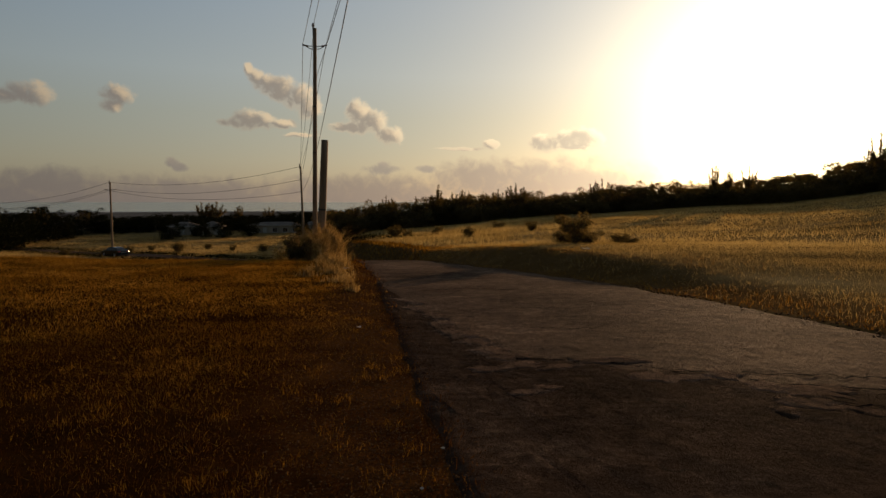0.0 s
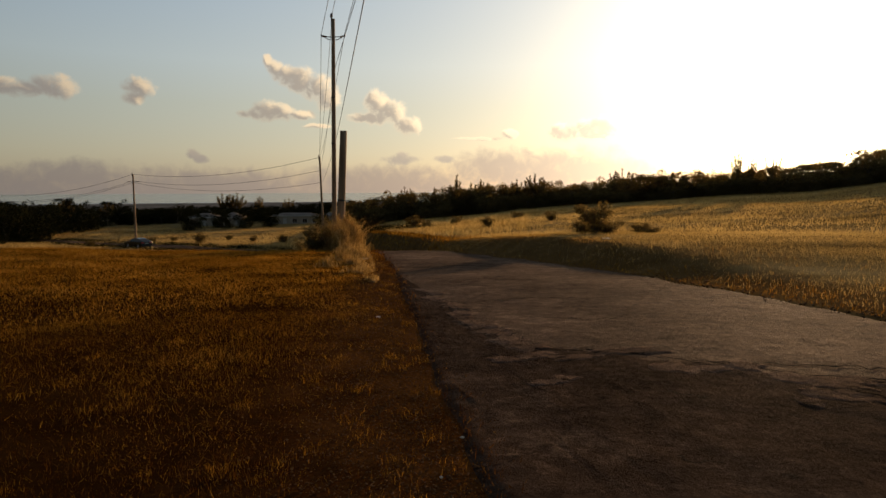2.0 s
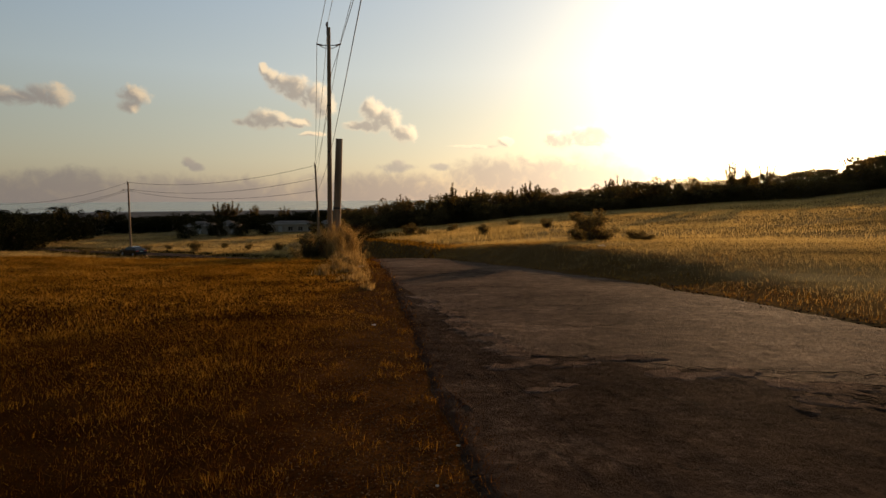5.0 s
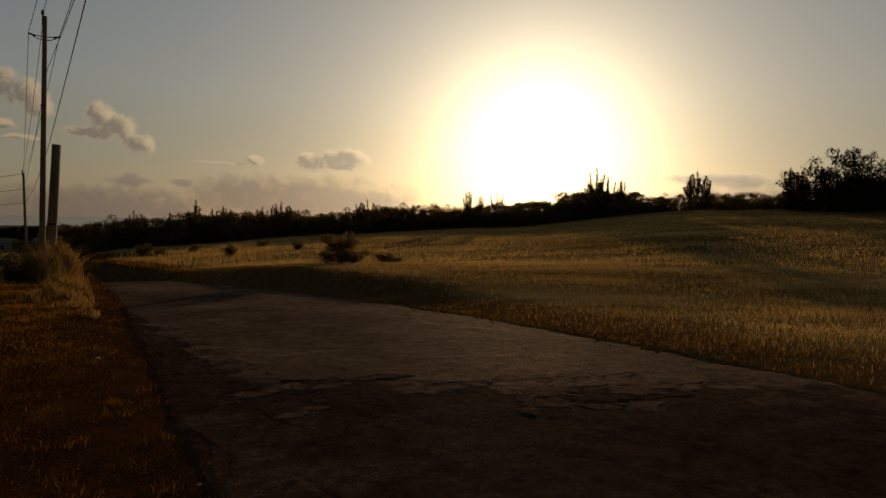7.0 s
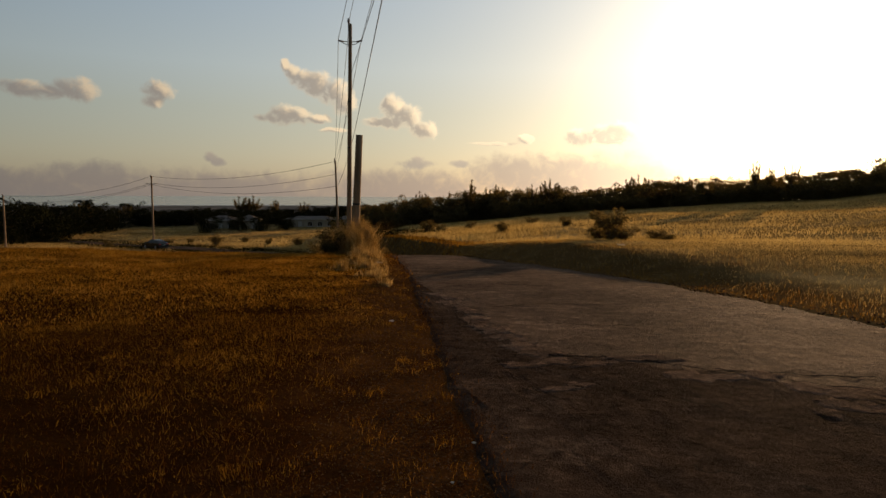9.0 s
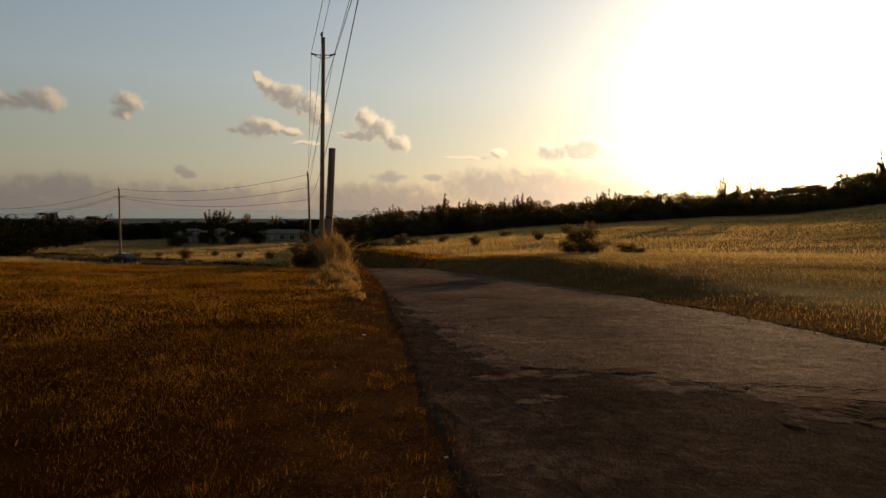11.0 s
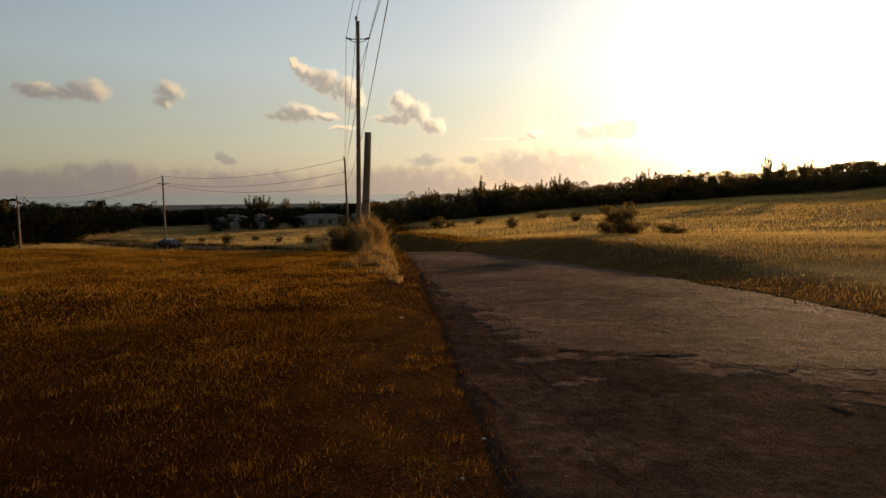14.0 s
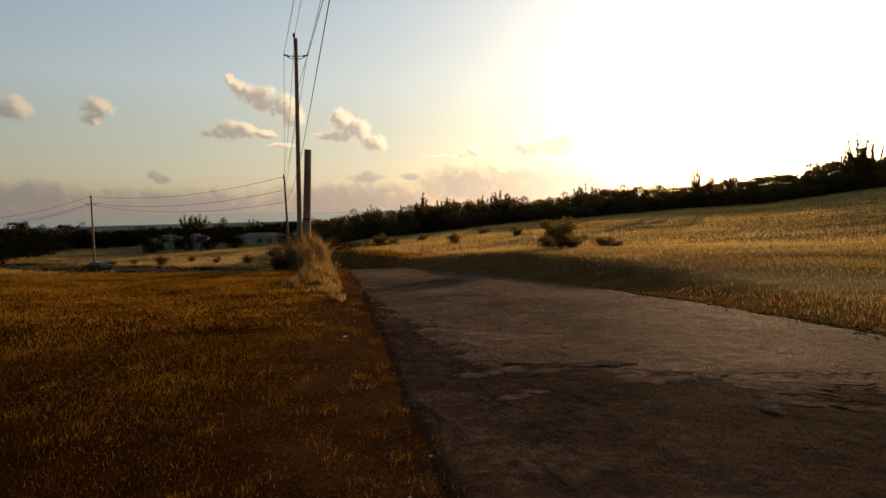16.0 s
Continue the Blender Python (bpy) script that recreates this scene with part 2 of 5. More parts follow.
def asphalt_material(name, lift=1.0, sheen=0.006):
    m, n, out = material(name)
    geo = n.add("ShaderNodeNewGeometry")
    at = geo.outputs["Position"]
    big, mid, fine = n.noise(at, 0.35, 5, 0.6), n.noise(at, 2.2, 6, 0.7, 0.6), n.noise(at, 90.0, 3, 0.7)
    streak = n.noise(n.vec("MULTIPLY", at, (0.9, 2.6, 1)), 1.1, 6, 0.7, 0.8)
    lumps = n.noise(at, 7.0, 5, 0.72, 0.3)
    mixed = n.math("ADD", n.math("ADD", n.math("MULTIPLY", big, 0.3), n.math("MULTIPLY", lumps, 0.32)), n.math("ADD", n.math("MULTIPLY", streak, 0.24), n.math("MULTIPLY", fine, 0.14)))
    c = lambda r, g, b: (r * lift * 1.14, g * lift * 0.96, b * lift * 0.74)
    col = n.ramp(mixed, [(0.40, c(0.018, 0.013, 0.011)), (0.46, c(0.040, 0.030, 0.027)), (0.53, c(0.066, 0.051, 0.047)), (0.60, c(0.125, 0.102, 0.094))])
    # polygonal cracking
    v = n.add("ShaderNodeTexVoronoi")
    v.feature = "DISTANCE_TO_EDGE"
    warp = n.add("ShaderNodeTexNoise")
    n.link(at, warp.inputs["Vector"])
    warp.inputs["Scale"].default_value, warp.inputs["Detail"].default_value = 3.0, 5
    n.link(n.vec("ADD", at, n.vec("MULTIPLY", warp.outputs[1], (0.5, 0.5, 0))), v.inputs["Vector"])
    v.inputs["Scale"].default_value = 0.9
    crack = n.math("MULTIPLY", n.math("SUBTRACT", 1.0, n.smooth(v.outputs[0], 0.0, 0.02)), n.smooth(mid, 0.5, 0.6))
    col = n.mix(n.math("MULTIPLY", crack, 0.75), col, (0.018, 0.015, 0.013))
    p = n.add("ShaderNodeBsdfPrincipled")
    n.link(col, p.inputs["Base Color"])
    n.put(p.inputs["Roughness"], n.math("MULTIPLY_ADD", fine, 0.2, 0.78))
    p.inputs["Specular IOR Level"].default_value = sheen
    b = n.add("ShaderNodeBump")
    b.inputs["Strength"].default_value, b.inputs["Distance"].default_value = 1.0, 0.05
    n.put(b.inputs["Height"], n.math("ADD", n.math("MULTIPLY", fine, 0.25), n.math("ADD", n.math("MULTIPLY", n.noise(at, 11.0, 6, 0.75), 0.5), n.math("MULTIPLY", lumps, 0.6))))
    n.link(b.outputs[0], p.inputs["Normal"])
    n.link(p.outputs[0], out.inputs[0])
    return m


GROUND = ground_material()
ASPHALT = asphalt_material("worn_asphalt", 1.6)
DARK_ASPHALT = asphalt_material("dark_resurfaced_asphalt", 0.84, 0.001)
PATCH = asphalt_material("bleached_asphalt", 2.2, 0.001)
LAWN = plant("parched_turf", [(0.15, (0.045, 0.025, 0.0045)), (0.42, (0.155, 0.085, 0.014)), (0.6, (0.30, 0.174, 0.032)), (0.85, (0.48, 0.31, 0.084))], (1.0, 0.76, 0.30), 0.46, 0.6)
# thatch tone lowered to carry the dim near foreground
DIM_THATCH = plant("dead_brown_thatch", [(0.15, (0.012, 0.005, 0.001)), (0.42, (0.045, 0.020, 0.004)), (0.6, (0.095, 0.046, 0.010)), (0.85, (0.22, 0.125, 0.035))], (1.0, 0.66, 0.24), 0.4, 0.9)
HAY = plant("dry_hay", [(0.2, (0.16, 0.12, 0.05)), (0.45, (0.38, 0.295, 0.14)), (0.65, (0.54, 0.435, 0.235)), (0.85, (0.66, 0.56, 0.34))], (1.0, 0.84, 0.50), 0.6, 0.1)
WEED = plant("tall_dry_grass", [(0.2, (0.13, 0.088, 0.034)), (0.5, (0.33, 0.23, 0.095)), (0.8, (0.58, 0.44, 0.22))], (1.0, 0.82, 0.50), 0.4, 3.0)
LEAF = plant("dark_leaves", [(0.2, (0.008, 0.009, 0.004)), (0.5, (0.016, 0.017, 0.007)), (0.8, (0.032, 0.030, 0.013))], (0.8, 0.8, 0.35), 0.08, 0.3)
# lighter than dark_leaves: glare behind the right-hand trees is put into this colour
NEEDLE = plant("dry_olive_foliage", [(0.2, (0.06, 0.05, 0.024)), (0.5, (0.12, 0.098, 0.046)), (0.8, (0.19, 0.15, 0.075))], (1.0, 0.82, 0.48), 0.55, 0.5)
BARK = surface("grey_bark", [(0.3, (0.05, 0.04, 0.032)), (0.7, (0.14, 0.115, 0.09))], 6, 0.9, bump=0.02, stretch=(1, 1, 0.2))
POLE_WOOD = surface("weathered_pole_wood", [(0.3, (0.13, 0.083, 0.05)), (0.5, (0.24, 0.16, 0.10)), (0.75, (0.38, 0.275, 0.185))], 5, 0.85, bump=0.01, fine=60, stretch=(1, 1, 0.06))
STEEL = surface("galvanised_steel", [(0.3, (0.26, 0.26, 0.26)), (0.7, (0.42, 0.42, 0.41))], 8, 0.5, metal=0.8)
PORCELAIN = surface("brown_glazed_porcelain", [(0.3, (0.13, 0.08, 0.06)), (0.7, (0.22, 0.15, 0.12))], 10, 0.25, spec=0.5)
CABLE = surface("dull_aluminium_cable", [(0.3, (0.10, 0.095, 0.09)), (0.7, (0.18, 0.17, 0.165))], 3, 0.6, metal=0.3)
STONE = surface("brown_stained_coral_stone", [(0.3, (0.07, 0.034, 0.014)), (0.7, (0.20, 0.115, 0.058))], 12, 0.9, bump=0.01, spec=0.02, obj_random=0.3)
PALE_STONE = surface("asphalt_chips", [(0.3, (0.07, 0.055, 0.045)), (0.7, (0.22, 0.18, 0.15))], 12, 0.9, bump=0.01, spec=0.02)
TAR = surface("dark_crack_bottom", [(0.3, (0.006, 0.005, 0.005)), (0.7, (0.014, 0.012, 0.011))], 20, 0.95, spec=0.0)
WALL_PAINT = surface("weathered_cream_render", [(0.3, (0.27, 0.23, 0.19)), (0.7, (0.45, 0.39, 0.31))], 0.6, 0.85, bump=0.01, spec=0.03)
ROOF = surface("faded_grey_roofing", [(0.3, (0.12, 0.105, 0.095)), (0.7, (0.22, 0.185, 0.155))], 0.8, 0.8, bump=0.01, spec=0.03)
DARK_GLASS = surface("dark_window_glass", [(0.3, (0.015, 0.016, 0.018)), (0.7, (0.03, 0.03, 0.034))], 1, 0.12, spec=0.6, grain=0.05)
TIMBER = surface("painted_timber", [(0.3, (0.35, 0.33, 0.30)), (0.7, (0.55, 0.52, 0.48))], 3, 0.7)
CAR_PAINT = surface("black_car_paint", [(0.3, (0.010, 0.010, 0.011)), (0.7, (0.018, 0.017, 0.017))], 2, 0.22, spec=0.35, grain=0.1)
RUBBER = surface("tyre_rubber", [(0.3, (0.015, 0.015, 0.015)), (0.7, (0.03, 0.03, 0.03))], 20, 0.85)
ALLOY = surface("silver_alloy", [(0.3, (0.45, 0.45, 0.45)), (0.7, (0.6, 0.6, 0.6))], 10, 0.35, metal=0.9)
RED_LENS = surface("red_tail_lens", [(0.3, (0.28, 0.012, 0.01)), (0.7, (0.38, 0.02, 0.015))], 10, 0.2, spec=0.6)
CLEAR_LENS = surface("clear_lamp_lens", [(0.3, (0.55, 0.55, 0.55)), (0.7, (0.7, 0.7, 0.7))], 10, 0.15, spec=0.6)
PLASTIC = surface("black_trim_plastic", [(0.3, (0.02, 0.02, 0.02)), (0.7, (0.035, 0.035, 0.035))], 15, 0.6)
WHITE = surface("crumpled_white_litter", [(0.3, (0.42, 0.38, 0.31)), (0.7, (0.60, 0.55, 0.47))], 20, 0.6, bump=0.004)


# ---- mesh helpers ----
def part(name, bm, mat, parent=None, label="", smooth=False):
    """Links a bmesh as one mesh object, under a thing or a part if one is given."""
    me = bpy.data.meshes.new(name)
    bm.to_mesh(me)
    bm.free()
    me.materials.append(mat)
    if smooth:
        me.shade_smooth()
    ob = new(name, me)
    if parent is not None:
        ob.parent = parent
    if label:
        ob["label"] = label
    return ob


def raw(name, verts, faces, mat, parent=None):
    """A mesh object straight from arrays of triangles (n x 3) or lists."""
    me = bpy.data.meshes.new(name)
    if isinstance(faces, np.ndarray):
        k = faces.shape[1]
        me.vertices.add(len(verts))
        me.vertices.foreach_set("co", np.asarray(verts, np.float32).ravel())
        me.loops.add(faces.size)
        me.loops.foreach_set("vertex_index", faces.astype(np.int32).ravel())
        me.polygons.add(len(faces))
        me.polygons.foreach_set("loop_start", np.arange(0, faces.size, k, dtype=np.int32))
        me.update(calc_edges=True)
    else:
        me.from_pydata(verts, [], faces)
    me.materials.append(mat)
    ob = new(name, me)
    if parent is not None:
        ob.parent = parent
    return ob


def box(bm, cx, cy, cz, sx, sy, sz, m=None, bevel=0.0):
    made = bmesh.ops.create_cube(bm, size=1.0, matrix=(m or Matrix()) @ Matrix.Translation((cx, cy, cz)) @ Matrix.Diagonal((sx, sy, sz, 1)))
    if bevel:
        edges = list({e for v in made["verts"] for e in v.link_edges})
        bmesh.ops.bevel(bm, geom=edges, offset=bevel, segments=2, affect="EDGES", profile=0.5)
    return bm


def tube(bm, points, radii, sides=8, cap=True):
    """A tube of rings along points."""
    pts = [Vector(p) for p in points]
    rings = []
    for i, p in enumerate(pts):
        d = (pts[min(i + 1, len(pts) - 1)] - pts[max(i - 1, 0)]).normalized()
        side = d.cross(Vector((0.03, 1, 0.02)) if abs(d.y) < 0.9 else Vector((1, 0.02, 0))).normalized()
        up = side.cross(d)
        r = radii[i] if isinstance(radii, (list, tuple)) else radii
        rings.append([bm.verts.new(p + (side * math.cos(a) + up * math.sin(a)) * r) for a in (2 * math.pi * k / sides for k in range(sides))])
    for a, b in zip(rings, rings[1:]):
        for k in range(sides):
            bm.faces.new((a[k], a[(k + 1) % sides], b[(k + 1) % sides], b[k]))
    if cap:
        bm.faces.new(rings[0][::-1]), bm.faces.new(rings[-1])
    return bm


def empty(name, x, y, z, turn=0.0):
    ob = new(name)
    ob.matrix_world = pose(x, y, z, 0, 0, turn)
    return ob


# ---- lie of the land ----
ROAD_Y = [-12, 0, 3.3, 5.7, 8, 11, 14, 17, 22, 27, 34, 42, 55, 70, 84, 96, 112, 140]
ROAD_L = [1.2, 0.55, 0.14, -0.29, -0.6, -1.08, -1.5, -2.0, -2.9, -4.1, -6.2, -9.2, -14.2, -21, -33, -52, -82, -140]
ROAD_R = [9, 7.6, 6.9, 6.3, 5.6, 4.4, 3.55, 2.35, -0.2, -1.7, -3.6, -6.0, -10.3, -15.5, -25, -42, -72, -130]


def smooth_curve(xs, ys, lo, hi, width):
    """A dense, smoothed reading of a short table."""
    t = np.linspace(lo, hi, 3001)
    v = np.interp(t, xs, ys)
    k = max(3, int(width / (t[1] - t[0])))
    pad = np.concatenate([np.full(k, v[0]), v, np.full(k, v[-1])])
    w = np.hanning(2 * k + 1)
    return t, np.convolve(pad, w / w.sum(), "valid")


EDGE_L = smooth_curve(ROAD_Y, ROAD_L, -12, 140, 2.0)
EDGE_R = smooth_curve(ROAD_Y, ROAD_R, -12, 140, 2.0)
LAWN_Z = smooth_curve([-40, 0, 10, 20, 24, 27, 34, 50, 80, 110, 165, 300], [0.3, 0.0, -0.12, -0.40, -0.62, -1.1, -2.5, -4.7, -6.2, -6.8, -6.2, -13.0], -40, 300, 2.0)
FIELD_Z = smooth_curve([-60, -12, -8.5, -3.4, 1.7, 6.7, 11.5, 18, 22, 29, 36, 42, 60, 90], [-3.9, -3.7, -3.4, -2.8, -2.0, -1.05, -0.45, 0.3, 0.8, 1.6, 3.2, 4.4, 4.4, 2.0], -60, 90, 3.0)
FAR_Z = ([0, 170, 300, 700, 1500, 2300, 3000, 4900], [0, 0, -9, -17, -27, -33, -24, 1.0])


def step(x, a, b):
    s = np.clip((x - a) / (b - a), 0, 1)
    return s * s * (3 - 2 * s)


def land(x, y):
    """Height of the ground at x, y."""
    x, y = np.asarray(x, float), np.asarray(y, float)
    r, az = np.hypot(x, y), np.degrees(np.arctan2(x, y))
    left = np.interp(np.clip(y, -40, 300), *LAWN_Z)
    crest = np.interp(np.clip(az, -60, 90), *FIELD_Z)
    near = np.interp(r, [0, 12, 20], [0, -0.1, -0.45])
    ramp = np.clip((r - 20) / 80, 0, 1)
    right = near + (crest + 0.45) * np.where(crest > 0, ramp ** 1.15, ramp ** 0.95)
    right = np.where(y < 0, right * step(y, -80, 0), right)
    k = step(r, 8, 24)
    w = (1 - k) * step(az, -35, 35) + k * step(az, -12.5, -6.0)
    w = np.where((az > 120) | (az < -120), 0, w)
    # the road drops away over a crest, and the pasture stands above its outer side
    bank = x - np.interp(np.clip(y, -12, 140), *EDGE_R)
    cut = step(y, 15, 23) * (1 - step(y, 62, 80))
    w = w * (1 - cut) + np.minimum(w + 0.6 * step(bank, 0.3, 3.0), 1) * step(bank, 0.1, 1.7) * cut
    z = left * (1 - w) + right * w
    z = z + 0.10 * np.sin(x * 0.21 + 1.3) * np.sin(y * 0.17) * step(r, 20, 60) * (1 - step(r, 150, 300))
    z = z + 0.012 * np.sin(x * 1.1 + y * 0.4) * np.sin(y * 0.9 - x * 0.3) * step(r, 3, 12)
    # low bank along the far side of the road
    z = z + (0.06 + 0.50 * step(y, 10, 18)) * step(bank, 0.2, 2.6) * (1 - step(bank, 5, 28)) * step(y, -4, 6) * (1 - step(y, 20, 34))
    # the lawn swells towards the dark woods
    z = z + 0.17 * step(-az, 25, 38) * np.exp(-((y - 22) / 9.0) ** 2) * (y > 0) * (az > -90)
    fz = np.interp(r, *FAR_Z)
    k = step(r, 150, 330)
    return z * (1 - k) + np.where(r > 330, fz, np.minimum(fz, -9 * k)) * k


def on_road(x, y, margin=0.0):
    xl, xr = np.interp(y, *EDGE_L), np.interp(y, *EDGE_R)
    return (x > xl - margin) & (x < xr + margin) & (y < 139) & (y > -11.5)


def ground_z(x, y):
    return float(land(x, y))


def build_ground():
    rings = np.concatenate([[0.0], np.geomspace(0.6, 240, 190), np.geomspace(260, 4900, 34)])
    azs = np.radians(np.concatenate([np.arange(-64, 80, 0.5), np.arange(80, 296, 4)]))
    rr, aa = np.meshgrid(rings, azs, indexing="ij")
    x, y = rr * np.sin(aa), rr * np.cos(aa)
    z = land(x, y) - 0.07 * on_road(x, y, -0.12)
    na = len(azs)
    i, j = np.meshgrid(np.arange(len(rings) - 1), np.arange(na), indexing="ij")
    a, b = i * na + j, i * na + (j + 1) % na
    faces = np.stack([a, b, b + na, a + na], -1).reshape(-1, 4)
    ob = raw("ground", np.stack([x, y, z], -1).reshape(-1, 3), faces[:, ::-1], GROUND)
    ob.data.shade_smooth()
    tagged(ob, "sloping dry brown grassland reaching down to a hazy coast", "ground", kind="structure")


def road_relief(x, y):
    """Dips and potholes of the old surface."""
    return 0.012 * noise.noise((x * 1.5, y * 1.5, 0)) + 0.009 * noise.noise((x * 3.6, y * 4.2, 3)) + 0.006 * noise.noise((x * 8, y * 11, 5))


def road_top(x, y):
    xl, xr = np.interp(y, *EDGE_L), np.interp(y, *EDGE_R)
    return ground_z(x, y) + 0.012 + 0.02 * (1 - (2 * (x - xl) / (xr - xl) - 1) ** 2) + road_relief(x, y)


def build_dark_layer(y0=-8.0):
    """A darker layer over the near part of the road and down its left side, with a broken edge."""
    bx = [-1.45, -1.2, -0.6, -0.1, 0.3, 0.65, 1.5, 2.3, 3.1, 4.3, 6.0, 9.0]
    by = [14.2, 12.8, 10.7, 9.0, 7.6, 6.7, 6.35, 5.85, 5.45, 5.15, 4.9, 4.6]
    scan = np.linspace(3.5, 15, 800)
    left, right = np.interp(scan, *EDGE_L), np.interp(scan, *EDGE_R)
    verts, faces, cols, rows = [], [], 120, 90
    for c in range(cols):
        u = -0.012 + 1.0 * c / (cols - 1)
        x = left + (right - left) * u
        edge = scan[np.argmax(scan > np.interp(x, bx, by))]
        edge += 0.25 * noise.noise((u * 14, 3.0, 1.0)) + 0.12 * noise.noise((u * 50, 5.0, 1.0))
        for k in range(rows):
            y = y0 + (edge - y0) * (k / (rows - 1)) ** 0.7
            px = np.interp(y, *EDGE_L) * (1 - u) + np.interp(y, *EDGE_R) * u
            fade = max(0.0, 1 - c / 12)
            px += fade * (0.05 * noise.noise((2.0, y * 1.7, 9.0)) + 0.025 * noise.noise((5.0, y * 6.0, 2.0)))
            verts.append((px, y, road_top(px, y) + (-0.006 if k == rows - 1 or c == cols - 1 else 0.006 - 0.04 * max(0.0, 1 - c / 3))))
    for c in range(cols - 1):
        for k in range(rows - 1):
            a = c * rows + k
            faces.append((a, a + rows, a + rows + 1, a + 1))
    ob = raw("road_surface", verts, faces, DARK_ASPHALT)
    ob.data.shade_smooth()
    tagged(ob, "darker asphalt layer with a broken edge", "road", kind="structure")


def build_road():
    rows, cols = 820, 72
    s = np.linspace(0, 1, rows)
    y = -11.5 + 150 * s ** 1.6
    verts, faces = [], []
    for k, yy in enumerate(y):
        xl, xr = np.interp(yy, *EDGE_L), np.interp(yy, *EDGE_R)
        xl += 0.24 * (1 - step(yy, 9, 14))      # this layer ends under the darker one here
        xl += 0.08 * noise.noise((0.3, yy * 1.3, 2.0)) + 0.04 * noise.noise((1.3, yy * 5.1, 7.0))
        xr += 0.22 * noise.noise((9.3, yy * 0.9, 4.0)) + 0.08 * noise.noise((4.3, yy * 4.1, 3.0))
        for c in range(cols):
            u = c / (cols - 1)
            x = xl + (xr - xl) * u
            crown = 0.02 * (1 - (2 * u - 1) ** 2)
            rough = road_relief(x, yy)
            zz = ground_z(x, yy) + 0.012 + crown + rough - (0.035 if c in (0, cols - 1) else 0)
            verts.append((x, yy, zz))
    for k in range(rows - 1):
        for c in range(cols - 1):
            a = k * cols + c
            faces.append((a, a + 1, a + cols + 1, a + cols))
    ob = raw("road", verts, faces, ASPHALT)
    ob.data.shade_smooth()
    tagged(ob, "narrow worn asphalt road with broken edges and cracks", "road", kind="structure")
    return ob


build_ground()
build_road()
build_dark_layer()


# ---- utility poles and cables ----
def place(az, r):
    return r * math.sin(radians(az)), r * math.cos(radians(az))


def utility_pole(x, y, top, lean=(0.0, 0.0), arm=0.0, arm_drop=0.75, arm_turn=0.0, thick=0.115, label=""):
    z = ground_z(x, y) - 0.6
    root = empty("utility_pole", x, y, z)
    h = top - z
    bm = bmesh.new()
    n = 9
    tube(bm, [(lean[0] * (k / n), lean[1] * (k / n), h * k / n) for k in range(n + 1)], [thick * (1.15 - 0.42 * k / n) for k in range(n + 1)], 14)
    part("shaft", bm, POLE_WOOD, root, smooth=True)
    bm = bmesh.new()
    px = lean[0] - thick * 0.6
    tube(bm, [(px, lean[1] - 0.05, h - 0.35), (px, lean[1] - 0.05, h + 0.02)], 0.035, 8)
    tube(bm, [(px, lean[1] - 0.05, h + 0.02), (px, lean[1] - 0.05, h + 0.1), (px, lean[1] - 0.05, h + 0.17), (px, lean[1] - 0.05, h + 0.24)], [0.04, 0.07, 0.06, 0.03], 10)
    part("insulator", bm, PORCELAIN, root)
    if arm:
        m = Matrix.Translation((lean[0], lean[1], h - arm_drop)) @ pose(0, 0, 0, 0, 0, arm_turn)
        for s in (-1, 1):
            # a steel bracket and a post insulator reaching out and a little upwards
            bm = bmesh.new()
            tube(bm, [m @ Vector((s * 0.08, -0.06, -0.16)), m @ Vector((s * arm * 0.2, -0.08, -0.14)), m @ Vector((s * arm * 0.36, -0.1, -0.05))], 0.018, 6)
            tube(bm, [m @ Vector((s * 0.07, -0.06, -0.02)), m @ Vector((s * arm * 0.3, -0.1, -0.02))], 0.022, 6)
            part("bracket", bm, STEEL, root)
            bm = bmesh.new()
            n_sheds, x0, x1 = 6, arm * 0.27, arm * 0.49
            pts, radii = [], []
            for k in range(n_sheds * 2 + 1):
                u = k / (n_sheds * 2)
                pts.append(m @ Vector((s * (x0 + (x1 - x0) * u), -0.1, -0.03 + 0.06 * u)))
                radii.append(0.048 if k % 2 else 0.03)
            tube(bm, pts, radii, 9)
            part("insulator", bm, PORCELAIN, root)
            bm = bmesh.new()
            tube(bm, [m @ Vector((s * arm * 0.485, -0.1, 0.0)), m @ Vector((s * arm * 0.485, -0.1, 0.09))], [0.026, 0.018], 7)
            part("clamp", bm, STEEL, root)
    for k in (0.52, 0.70):
        bm = bmesh.new()
        tube(bm, [(lean[0] * k, lean[1] * k - 0.05, h * k - 0.02), (lean[0] * k, lean[1] * k - 0.05, h * k + 0.02)], thick * 0.92, 12)
        part("band", bm, PLASTIC, root)
    tagged(root, label, "utility pole", "poles along the road")
    return root


def cable(a, b, sag, r, label):
    a, b = Vector(a), Vector(b)
    bm = bmesh.new()
    pts = []
    for k in range(25):
        u = k / 24
        p = a.lerp(b, u)
        p.z -= sag * 4 * u * (1 - u)
        pts.append(p - a)
    tube(bm, pts, r, 5)
    ob = part("power_line", bm, CABLE, smooth=True)
    ob.location = a
    return tagged(ob, label, "power line", "cables between the poles")


